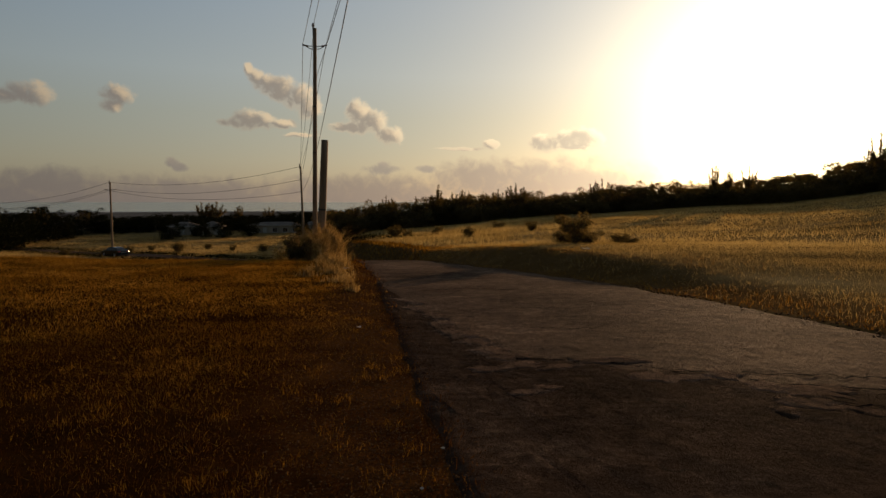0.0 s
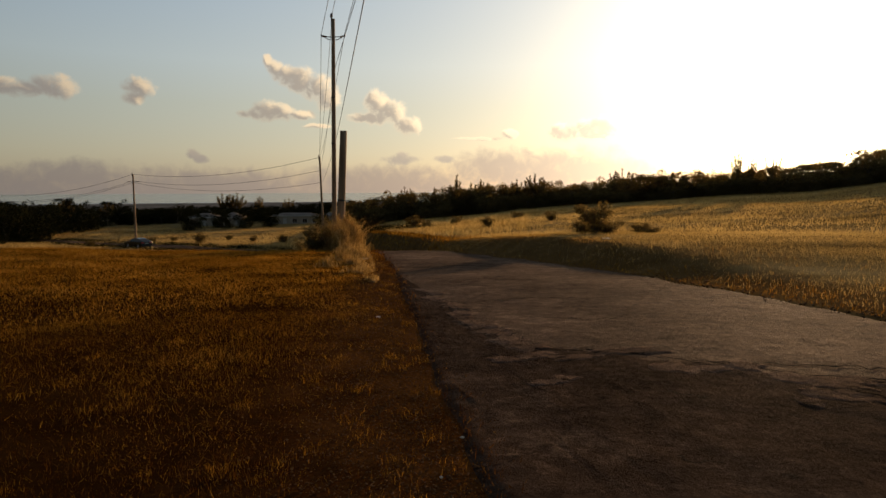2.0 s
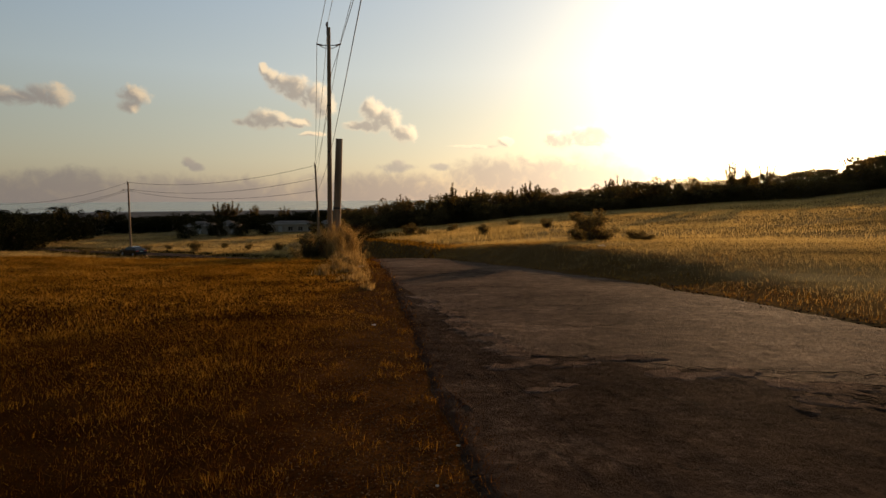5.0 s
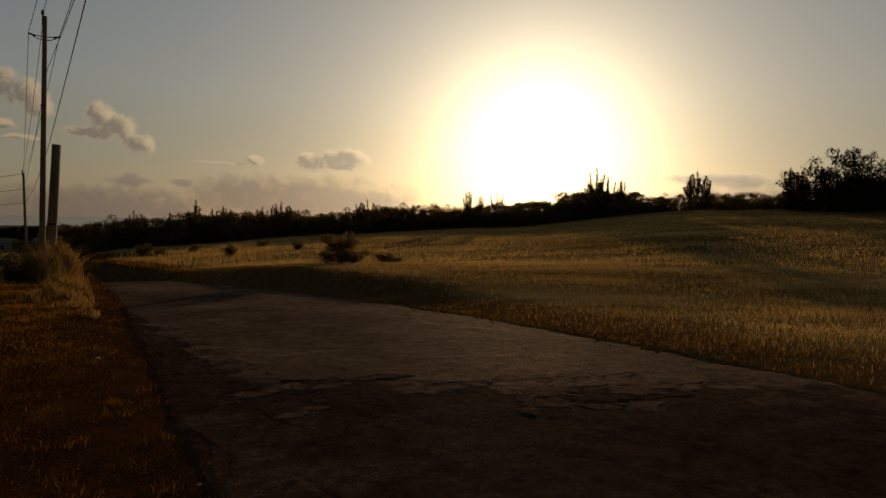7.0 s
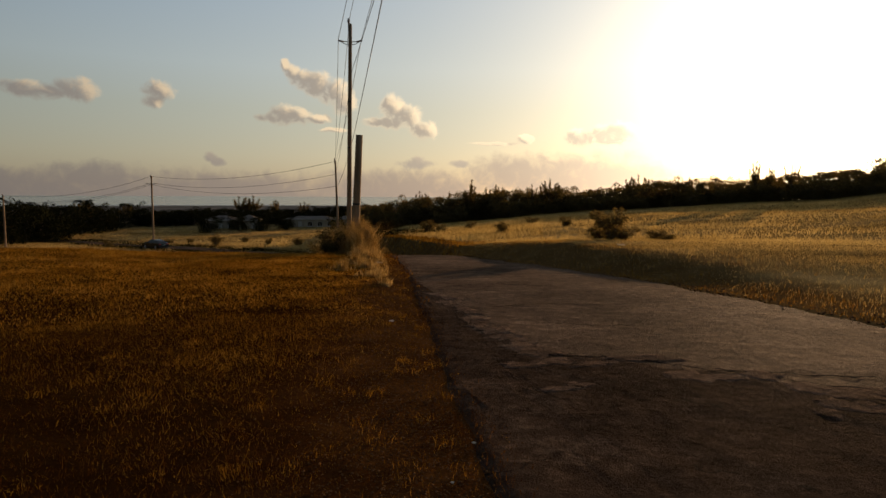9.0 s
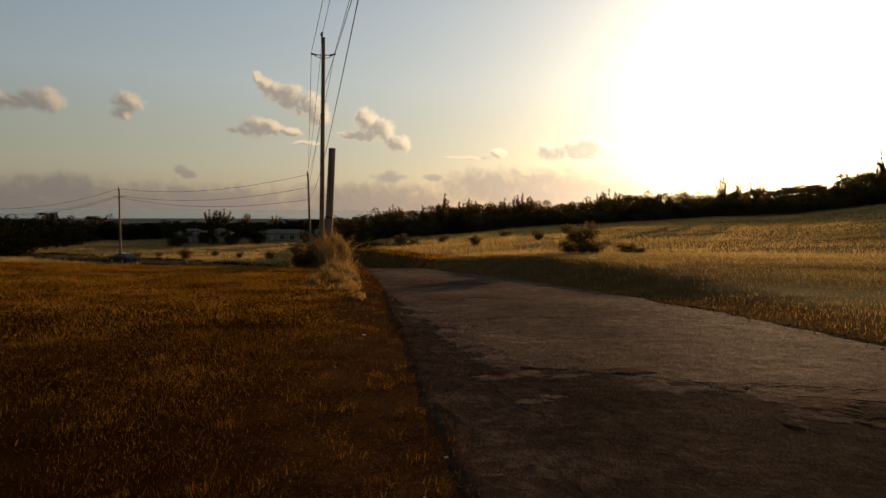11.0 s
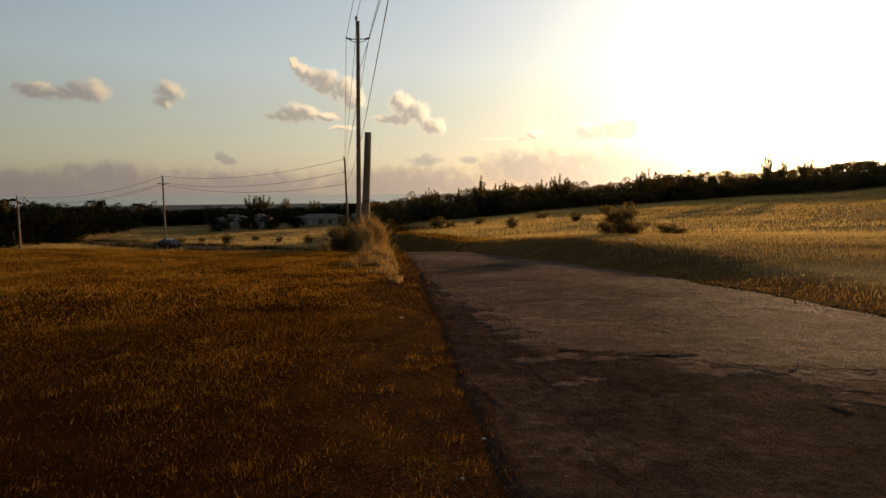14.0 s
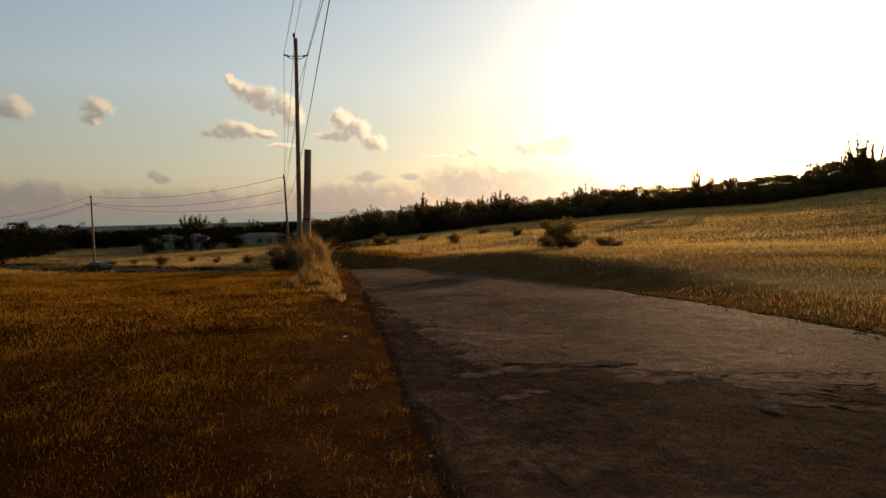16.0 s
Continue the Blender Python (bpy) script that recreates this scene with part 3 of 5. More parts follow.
P1 = place(-11.55, 31.0)
P2 = place(-12.4, 75.0)
P3 = place(-27.73, 106.0)
P4 = place(-37.85, 118.0)
T1 = 1.6 + 31.0 * math.tan(radians(14.75))
T2, T3, T4 = 1.6 + 75 * math.tan(radians(3.2)), 1.6 + 106 * math.tan(radians(1.6)), 1.6 + 118 * math.tan(radians(-0.02))
utility_pole(*P1, T1, (0.17, 0.0), 1.15, 0.82, 4, label="tall grey wooden utility pole with brown post insulators on brackets")
utility_pole(*P2, T2, (-0.35, 0.0), 0.0, thick=0.14, label="leaning wooden utility pole at the bend of the road")
utility_pole(*P3, T3, (0.0, 0.0), 1.7, 1.1, 30, thick=0.15, label="wooden utility pole with short side insulators beside the lower road")
utility_pole(*P4, T4, (0.0, 0.0), 1.6, 0.9, 30, thick=0.15, label="distant wooden utility pole in front of dark trees")

# cut-off pole beside the tall one
sx, sy = place(-11.1, 28.0)
stub = empty("pole_stub", sx, sy, ground_z(sx, sy) - 0.5)
bm = bmesh.new()
hs = 1.6 + 28 * math.tan(radians(5.45)) - ground_z(sx, sy) + 0.5
tube(bm, [(0.29 * k / 6, 0, hs * k / 6) for k in range(7)], [0.185 - 0.035 * k / 6 for k in range(7)], 16)
part("shaft", bm, POLE_WOOD, stub, smooth=True)
bm = bmesh.new()
tube(bm, [(0.14, 0, hs * 0.5 - 0.04), (0.145, 0, hs * 0.5 + 0.04)], 0.172, 16)
part("band", bm, PLASTIC, stub)
tagged(stub, "thick cut-off wooden pole leaning beside the utility pole", "pole")

HEAD = (P1[0] + 0.17, P1[1], T1)
BACK = (6.0, -22.0, 10.0)       # next pole of the line, behind the walker
for off, drop, sag, lbl in ((-0.55, -0.74, 0.5, "thin high cable on a side insulator"), (0.0, 0.25, 0.5, "thin cable on the pole top"),
                            (0.55, -0.74, 0.5, "thin high cable on a side insulator"), (0.62, -2.2, 0.5, "lower cable clipped to the pole side"), (0.9, -5.3, 0.3, "lower cable clipped to the pole side")):
    hx, hy, hz = HEAD[0] + off * (1 if drop > -2 else 0.15), HEAD[1] - 0.13, HEAD[2] + drop
    cable((hx, hy, hz), (BACK[0] + (1.4 if off < -0.1 else 1.4 if off < 0.1 else 1.3 if drop > -3 else 0.0), BACK[1], BACK[2] + (drop if drop > -3 else -2.0)), sag, 0.012, lbl)
    cable((hx, hy, hz), (P2[0] - 0.35, P2[1] - 0.1, T2 + (0.2 if drop > 0 else -0.3 if drop > -2 else -1.6 if drop > -3 else -3.0)), 0.6, 0.013, lbl)
for dz in (-0.1, -1.6, -3.0):
    cable((P2[0] - 0.35, P2[1] - 0.12, T2 + dz), (P3[0], P3[1] - 0.1, T3 - (0.0 if dz > -1 else 1.0 if dz > -2 else 1.25)), 1.1, 0.022, "sagging cable between far poles")
for dz in (0.0, -1.0, -1.25):
    cable((P3[0], P3[1] - 0.1, T3 + dz), (P4[0], P4[1] - 0.1, T4 + dz * 0.8), 1.2, 0.022, "sagging cable between far poles")


# ---- trees and shrubs ----
def leaf_cloud(rng, centres, sizes, count, leaf):
    """Many small leaf triangles round clump centres."""
    which = rng.integers(0, len(centres), count)
    d = rng.normal(size=(count, 3))
    d /= np.linalg.norm(d, axis=1)[:, None]
    c = centres[which] + d * (sizes[which] * rng.uniform(0.35, 1.0, count) ** 0.6)[:, None] * np.array([1, 1, 0.75])
    a, b = rng.normal(size=(count, 3)), rng.normal(size=(count, 3))
    a /= np.linalg.norm(a, axis=1)[:, None]
    b /= np.linalg.norm(b, axis=1)[:, None]
    s = leaf * rng.uniform(0.5, 1.4, count)[:, None]
    v = np.stack([c - a * s, c + a * s * 0.6 + b * s * 0.5, c + b * s], 1).reshape(-1, 3)
    return v, np.arange(count * 3).reshape(-1, 3)


def broad_tree(seed, h, w, mat=None):
    rng = np.random.default_rng(seed)
    root = new("tree")
    bm = bmesh.new()
    trunk = [(rng.normal() * 0.06 * k, rng.normal() * 0.06 * k, h * 0.62 * k / 5) for k in range(6)]
    tube(bm, trunk, [0.03 * h * (1.2 - 0.85 * k / 5) for k in range(6)], 7)
    centres, sizes = [], []
    for k in range(7):
        a = k * 2.4 + rng.uniform(0, 0.6)
        base = Vector(trunk[2 + k % 4])
        tip = Vector((math.cos(a) * w * rng.uniform(0.28, 0.46), math.sin(a) * w * rng.uniform(0.28, 0.46), h * rng.uniform(0.5, 0.86)))
        mid = base.lerp(tip, 0.5) + Vector((0, 0, 0.05 * h))
        tube(bm, [base, mid, tip], [0.012 * h, 0.008 * h, 0.003 * h], 5)
        for j in range(3):
            centres.append(np.array(tip) + rng.normal(size=3) * 0.09 * w)
            sizes.append(w * rng.uniform(0.10, 0.2))
    for j in range(6):
        centres.append(np.array([rng.normal() * 0.16 * w, rng.normal() * 0.16 * w, h * rng.uniform(0.7, 0.93)]))
        sizes.append(w * rng.uniform(0.09, 0.17))
    for j in range(36):
        a, u = rng.uniform(0, 6.28), rng.uniform(0.12, 0.44)
        centres.append(np.array([math.cos(a) * w * u, math.sin(a) * w * u, h * rng.uniform(0.03, 0.55)]))
        sizes.append(w * rng.uniform(0.13, 0.21))
    part("trunk", bm, BARK, root)
    v, f = leaf_cloud(rng, np.array(centres), np.array(sizes), 6000, 0.025 * (h + w) / 2 + 0.06)
    raw("crown", v, f, mat or LEAF, root)
    return root


def spiky_tree(seed, h):
    """A thin, feathery, wind-worn tree: a few upright shoots set with short needles."""
    rng = np.random.default_rng(seed)
    root = new("tree")
    bm = bmesh.new()
    tube(bm, [(0, 0, 0), (0.01 * h, 0, 0.25 * h), (0, 0.01 * h, 0.5 * h)], [0.02 * h, 0.016 * h, 0.01 * h], 6)
    vs = []
    for k in range(7):
        a = k * 2.4 + rng.uniform(0, 0.7)
        out = h * (0.02 if k == 0 else rng.uniform(0.08, 0.24))
        top = h * (0.98 if k == 0 else rng.uniform(0.66, 0.93))
        base = Vector((0, 0, h * rng.uniform(0.25, 0.45)))
        tip = Vector((math.cos(a) * out, math.sin(a) * out, top))
        mid = base.lerp(tip, 0.5) + Vector((math.cos(a), math.sin(a), 0)) * out * 0.25
        tube(bm, [base, mid, tip], [0.008 * h, 0.005 * h, 0.002 * h], 4)
        for j in range(200):
            u = rng.uniform(0.15, 1.0)
            q = base.lerp(mid, u * 2) if u < 0.5 else mid.lerp(tip, u * 2 - 1)
            b = rng.uniform(0, 6.28)
            d = np.array([math.cos(b) * 0.8, math.sin(b) * 0.8, rng.uniform(0.2, 1.1)])
            d /= np.linalg.norm(d)
            s = np.cross(d, rng.normal(size=3))
            s /= np.linalg.norm(s)
            ll = h * rng.uniform(0.05, 0.13) * (1.15 - 0.6 * u)
            q = np.array(q)
            vs += [q - s * 0.0055 * h, q + s * 0.0055 * h, q + d * ll]
    part("trunk", bm, BARK, root)
    v = np.array(vs)
    raw("crown", v, np.arange(len(v)).reshape(-1, 3), NEEDLE, root)
    return root


def shrub(seed, h, w, mat):
    rng = np.random.default_rng(seed)
    root = new("shrub")
    bm = bmesh.new()
    cs, ss = [], []
    for k in range(9):
        a = k * 0.7 + rng.uniform(0, 0.5)
        tip = Vector((math.cos(a) * w * rng.uniform(0.15, 0.42), math.sin(a) * w * rng.uniform(0.15, 0.42), h * rng.uniform(0.45, 0.92)))
        tube(bm, [(0, 0, -0.1), tip * 0.5 + Vector((0, 0, 0.06 * h)), tip], [0.02 * h, 0.012 * h, 0.005 * h], 5)
        for j in range(3):
            cs.append(np.array(tip) * rng.uniform(0.2, 1.05) + rng.normal(size=3) * 0.05 * w)
            ss.append(w * rng.uniform(0.12, 0.22))
    part("stem", bm, BARK, root)
    v, f = leaf_cloud(rng, np.array(cs), np.array(ss), 2400, 0.045 * (h + w) / 2 + 0.01)
    raw("foliage", v, f, mat, root)
    return root


rng = np.random.default_rng(11)
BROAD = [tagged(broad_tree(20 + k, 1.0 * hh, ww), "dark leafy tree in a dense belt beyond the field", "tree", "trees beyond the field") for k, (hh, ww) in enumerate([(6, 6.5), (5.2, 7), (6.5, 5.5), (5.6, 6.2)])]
SPIKY = [tagged(spiky_tree(40 + k, hh), "thin feathery wind-worn tree rising above the belt", "tree", "feathery trees") for k, hh in enumerate([7.0, 6.5, 7.5])]
# same tree form as BROAD, in the foliage lightened for the backlit side
LIT_BROAD = [tagged(broad_tree(80 + k, 1.0 * hh, ww, NEEDLE), "leafy tree in a belt along the hilltop, foliage lightened for backlight", "tree", "scrub trees on the rise") for k, (hh, ww) in enumerate([(6, 6.5), (5.2, 7), (6.5, 5.5), (5.6, 6.2)])]
used = set()


def plant_tree(protos, az, r, height_to, proto_h, widen=1.0):
    """Stand a copy at az, r so that its top reaches the elevation height_to in degrees."""
    k = int(rng.integers(0, len(protos)))
    ob, h = protos[k], proto_h[k]
    x, y = place(az, r)
    z = ground_z(x, y)
    s = (1.6 + r * math.tan(radians(height_to)) - z) / h
    if ob.name in used:
        ob = copy_thing(ob, Matrix())
    used.add(ob.name)
    ob.matrix_basis = pose(x, y, z - 0.05, 0, 0, rng.uniform(0, 360)) @ Matrix.Diagonal((s * widen, s * widen, s, 1))
    return ob


BH, SH = [6, 5.2, 6.5, 5.6], [7.0, 6.5, 7.5]
TOPS_AZ = [-10, -8, -6.6, -4, 0, 5, 8.6, 12, 16, 21, 25, 29, 32, 34, 36.5, 39, 42, 47, 50, 51.5, 53.5, 56, 62]
TOPS_EL = [-0.75, -0.5, -0.15, 0.05, 0.45, 0.75, 0.85, 1.0, 1.35, 1.7, 1.9, 2.25, 2.9, 3.4, 3.1, 2.7, 3.0, 3.0, 3.1, 3.4, 4.0, 4.0, 4.2]
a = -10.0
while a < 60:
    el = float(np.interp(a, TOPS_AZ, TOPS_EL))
    plant_tree(LIT_BROAD, a + rng.normal(0, 0.3), 104 + rng.uniform(0, 10), el + rng.normal(0, 0.13) - 0.05, BH, 1.15)
    plant_tree(LIT_BROAD, a + 0.6 + rng.normal(0, 0.3), 118 + rng.uniform(0, 14), el + rng.normal(0, 0.15), BH, 1.1)
    plant_tree(LIT_BROAD, a + 0.3 + rng.normal(0, 0.3), 100 + rng.uniform(0, 6), el - 0.9 + rng.normal(0, 0.2), BH, 1.7)
    plant_tree(LIT_BROAD, a + 0.9 + rng.normal(0, 0.3), 112 + rng.uniform(0, 6), el - 0.7 + rng.normal(0, 0.2), BH, 1.7)
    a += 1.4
for az, el in ((-5.2, 0.62), (-4.6, 0.45), (-2.5, 0.55), (-0.5, 1.65), (0.9, 0.95), (1.7, 1.2), (2.3, 1.0), (5.0, 1.25), (5.9, 1.4), (6.5, 1.75), (7.2, 1.4), (13.5, 1.9),
               (14.1, 2.1), (14.7, 1.75), (18.2, 1.8), (23.2, 3.15), (24.3, 2.7), (25.8, 3.05), (33.8, 4.1), (34.6, 5.3), (35.4, 4.6), (36.6, 4.3), (42.2, 4.6), (42.8, 4.9), (43.5, 4.4), (49.7, 5.1), (50.5, 4.7), (51.4, 4.2)):
    plant_tree(SPIKY, az, 103 + rng.uniform(0, 6), el, SH, 1.25 if az > 40 else 1.0)
for az, el in ((53.4, 6.3), (55.7, 5.6), (52.2, 5.0), (50.1, 4.9), (58.5, 5.2)):
    plant_tree(BROAD, az, 98, el, BH, 0.8)
# woods on the left and behind the houses
LEFT_AZ, LEFT_EL, LEFT_R = [-60, -45, -38.5, -37, -34.6, -33, -31.5, -29, -26, -21, -16, -12, -8], [-0.1, -0.1, -0.3, -0.6, -0.8, -0.5, -0.85, -0.95, -0.95, -0.95, -0.95, -0.75, -0.5], [112, 116, 122, 124, 138, 146, 155, 170, 190, 200, 200, 200, 195]
a = -58.0
while a < -7.5:
    el, r = float(np.interp(a, LEFT_AZ, LEFT_EL)), float(np.interp(a, LEFT_AZ, LEFT_R))
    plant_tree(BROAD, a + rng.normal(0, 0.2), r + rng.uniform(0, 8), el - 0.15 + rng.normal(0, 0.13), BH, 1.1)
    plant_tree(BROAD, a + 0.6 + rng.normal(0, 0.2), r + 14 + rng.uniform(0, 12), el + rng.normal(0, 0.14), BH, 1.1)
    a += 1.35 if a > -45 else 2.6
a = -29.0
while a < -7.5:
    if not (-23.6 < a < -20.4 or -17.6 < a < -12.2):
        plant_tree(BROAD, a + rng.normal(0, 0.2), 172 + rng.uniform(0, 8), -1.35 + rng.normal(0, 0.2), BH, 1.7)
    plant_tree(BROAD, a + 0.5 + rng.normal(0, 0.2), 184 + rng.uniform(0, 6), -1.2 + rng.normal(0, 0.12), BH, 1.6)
    a += 1.1
for az, r, el in ((-23.3, 150, -1.5), (-21.0, 152, -1.35), (-19.2, 150, -1.7), (-17.0, 155, -1.6), (-12.6, 150, -1.5)):
    plant_tree(BROAD, az, r, el, BH, 0.9)
for az, el in ((-38.6, -0.1), (-32.7, -0.32), (-29.6, -0.6), (-20.9, 0.05), (-20.3, 0.0), (-19.7, 0.1), (-17.9, -0.25), (-15.4, -0.4)):
    plant_tree(SPIKY, az, float(np.interp(az, LEFT_AZ, LEFT_R)) + 9, el, SH, 1.5)

BUSHES = [(11.9, 24.5, 1.15, 1.7), (10.9, 26.0, 0.7, 1.2), (13.0, 25.0, 0.55, 1.2), (15.6, 27.0, 0.45, 1.0), (16.6, 26.0, 0.35, 0.9), (-8.3, 42.0, 1.5, 1.6), (-4.3, 50.0, 1.1, 1.6), (-3.2, 52.0, 0.9, 1.2), (-0.5, 55.0, 0.9, 1.2),
          (2.3, 42.0, 0.8, 1.0), (5.0, 60.0, 0.9, 1.6), (8.0, 48.0, 0.8, 1.2),
          (-22.8, 108.0, 1.8, 2.4), (-26.5, 118.0, 1.2, 2.0), (-18.5, 114.0, 1.2, 1.8), (-16.0, 110.0, 1.4, 2.2), (-31.0, 112.0, 1.3, 2.0), (-24.9, 120.0, 1.0, 1.8), (-20.5, 120.0, 1.0, 1.8), (-13.6, 30.5, 1.35, 1.9), (-13.3, 26.0, 1.1, 1.3), (-8.6, 34.0, 1.2, 1.2)]
SHRUBS = [tagged(shrub(60 + k, 1.0, 1.3, NEEDLE), "low dark scrubby bush in dry grass", "shrub", "bushes in the field") for k in range(3)]
for k, (az, r, h, w) in enumerate(BUSHES):
    x, y = place(az, r)
    ob = SHRUBS[k] if k < 3 else copy_thing(SHRUBS[k % 3], Matrix())
    ob.matrix_basis = pose(x, y, ground_z(x, y) - 0.03, 0, 0, 67 * k) @ Matrix.Diagonal((w / 1.3, w / 1.3, h, 1))


def palm(az, r, el, seed):
    """A distant palm: bare curved trunk and drooping fronds."""
    g = np.random.default_rng(seed)
    x, y = place(az, r)
    z = ground_z(x, y)
    h = 1.6 + r * math.tan(radians(el)) - z
    root = empty("palm_tree", x, y, z)
    bm = bmesh.new()
    tube(bm, [(0.3 * (k / 6) ** 2, 0, (h - 0.8) * k / 6) for k in range(7)], [0.2 - 0.08 * k / 6 for k in range(7)], 8)
    part("trunk", bm, BARK, root)
    for k in range(13):
        a = k * 2.4
        rise, out = g.uniform(0.3, 1.1), g.uniform(1.7, 2.4)
        spine = [Vector((0.3 + math.cos(a) * out * u, math.sin(a) * out * u, h - 0.8 + rise * u * 1.6 - 1.7 * u * u)) for u in (0, 0.25, 0.5, 0.75, 1.0)]
        bm = bmesh.new()
        tube(bm, spine, [0.03, 0.025, 0.02, 0.014, 0.006], 4)
        for j in range(22):
            u = 0.12 + 0.86 * j / 21
            i = min(int(u * 4), 3)
            p = spine[i].lerp(spine[i + 1], u * 4 - i)
            for sgn in (-1, 1):
                side = Vector((-math.sin(a), math.cos(a), 0)) * sgn
                ln = 0.55 * (1 - 0.6 * abs(u - 0.45))
                along = Vector((math.cos(a), math.sin(a), 0)) * 0.06
                bm.faces.new([bm.verts.new(q) for q in (p - along, p + along, p + side * ln + Vector((0, 0, -ln * 0.5)) + along * 2)])
        part("frond", bm, LEAF, root)
    return tagged(root, "tall palm with drooping fronds above the dark woods", "palm", "palms in the woods")


for k, (az, el) in enumerate(((-38.5, 0.05), (-36.6, -0.35), (-32.8, -0.2), (-29.8, -0.5))):
    palm(az, float(np.interp(az, LEFT_AZ, LEFT_R)) + 11, el, 300 + k)


# ---- houses at the foot of the slope ----
def wall_window(parent, x, y, z, w, h, turn=0):
    m = pose(x, y, z, 0, 0, turn)
    bm = bmesh.new()
    for s in (-1, 1):
        box(bm, s * w / 2, 0, 0, 0.09, 0.12, h + 0.09, m)
        box(bm, 0, 0, s * h / 2, w, 0.11, 0.09, m)
    box(bm, 0, 0, 0, 0.05, 0.08, h, m)
    f = part("window", bm, TIMBER, parent)
    bm = bmesh.new()
    box(bm, 0, 0.02, 0, w, 0.04, h, m)
    part("pane", bm, DARK_GLASS, f)
    bm = bmesh.new()
    box(bm, 0, -0.08, -h / 2 - 0.08, w + 0.25, 0.18, 0.06, m)
    part("sill", bm, TIMBER, f)


def hip_roof(bm, cx, cy, z, lx, ly, h, eave=0.5):
    x, y = lx / 2 + eave, ly / 2 + eave
    r = max(lx / 2 - ly / 2, 0.2)
    low = [bm.verts.new((cx + a * x, cy + b * y, z)) for a, b in ((-1, -1), (1, -1), (1, 1), (-1, 1))]
    und = [bm.verts.new((cx + a * x, cy + b * y, z - 0.15)) for a, b in ((-1, -1), (1, -1), (1, 1), (-1, 1))]
    p, q = bm.verts.new((cx - r, cy, z + h)), bm.verts.new((cx + r, cy, z + h))
    bm.faces.new((low[0], low[1], q, p)), bm.faces.new((low[1], low[2], q)), bm.faces.new((low[2], low[3], p, q)), bm.faces.new((low[3], low[0], p))
    for k in range(4):
        bm.faces.new((und[k], und[(k + 1) % 4], low[(k + 1) % 4], low[k]))
    bm.faces.new(und[::-1])


def house(az, r, turn, blocks, roof_h, wall_h, label):
    x, y = place(az, r)
    root = empty("house", x, y, ground_z(x, y) - 0.75, turn)
    for bx, by, lx, ly, rh in blocks:
        bm = bmesh.new()
        box(bm, bx, by, wall_h / 2, lx, ly, wall_h)
        part("wall", bm, WALL_PAINT, root)
        bm = bmesh.new()
        hip_roof(bm, bx, by, wall_h + 0.1, lx, ly, rh)
        part("roof", bm, ROOF, root)
        count = max(2, int(lx / 2.4))
        for k in range(count):
            wx = bx - lx / 2 + lx * (k + 0.5) / count
            if k == 1:
                bm = bmesh.new()
                box(bm, wx, by - ly / 2 - 0.03, 1.05, 0.95, 0.08, 2.1, None, 0.01)
                d = part("door", bm, TIMBER, root)
                bm = bmesh.new()
                box(bm, wx + 0.36, by - ly / 2 - 0.1, 1.0, 0.05, 0.08, 0.12)
                part("handle", bm, STEEL, d)
            else:
                wall_window(root, wx, by - ly / 2 - 0.03, wall_h * 0.55, 1.2, 1.1)
        bm = bmesh.new()
        box(bm, bx, by - ly / 2 - 0.52, wall_h + 0.02, lx + 1.0, 0.06, 0.2)
        part("fascia", bm, TIMBER, root)
    return tagged(root, label, "house", "houses below the field")


house(-21.9, 163, 14, [(-1.6, 2.5, 7.5, 6.0, 1.0), (5.2, 0.0, 4.8, 5.0, 1.2)], 1.0, 2.7, "low cream bungalow with grey hipped roofs among trees")
house(-14.3, 168, 8, [(-1.5, 0.0, 12.5, 6.0, 0.7), (8.2, 2.0, 7.0, 5.5, 0.8)], 0.7, 2.6, "long low cream house with a shallow grey roof")


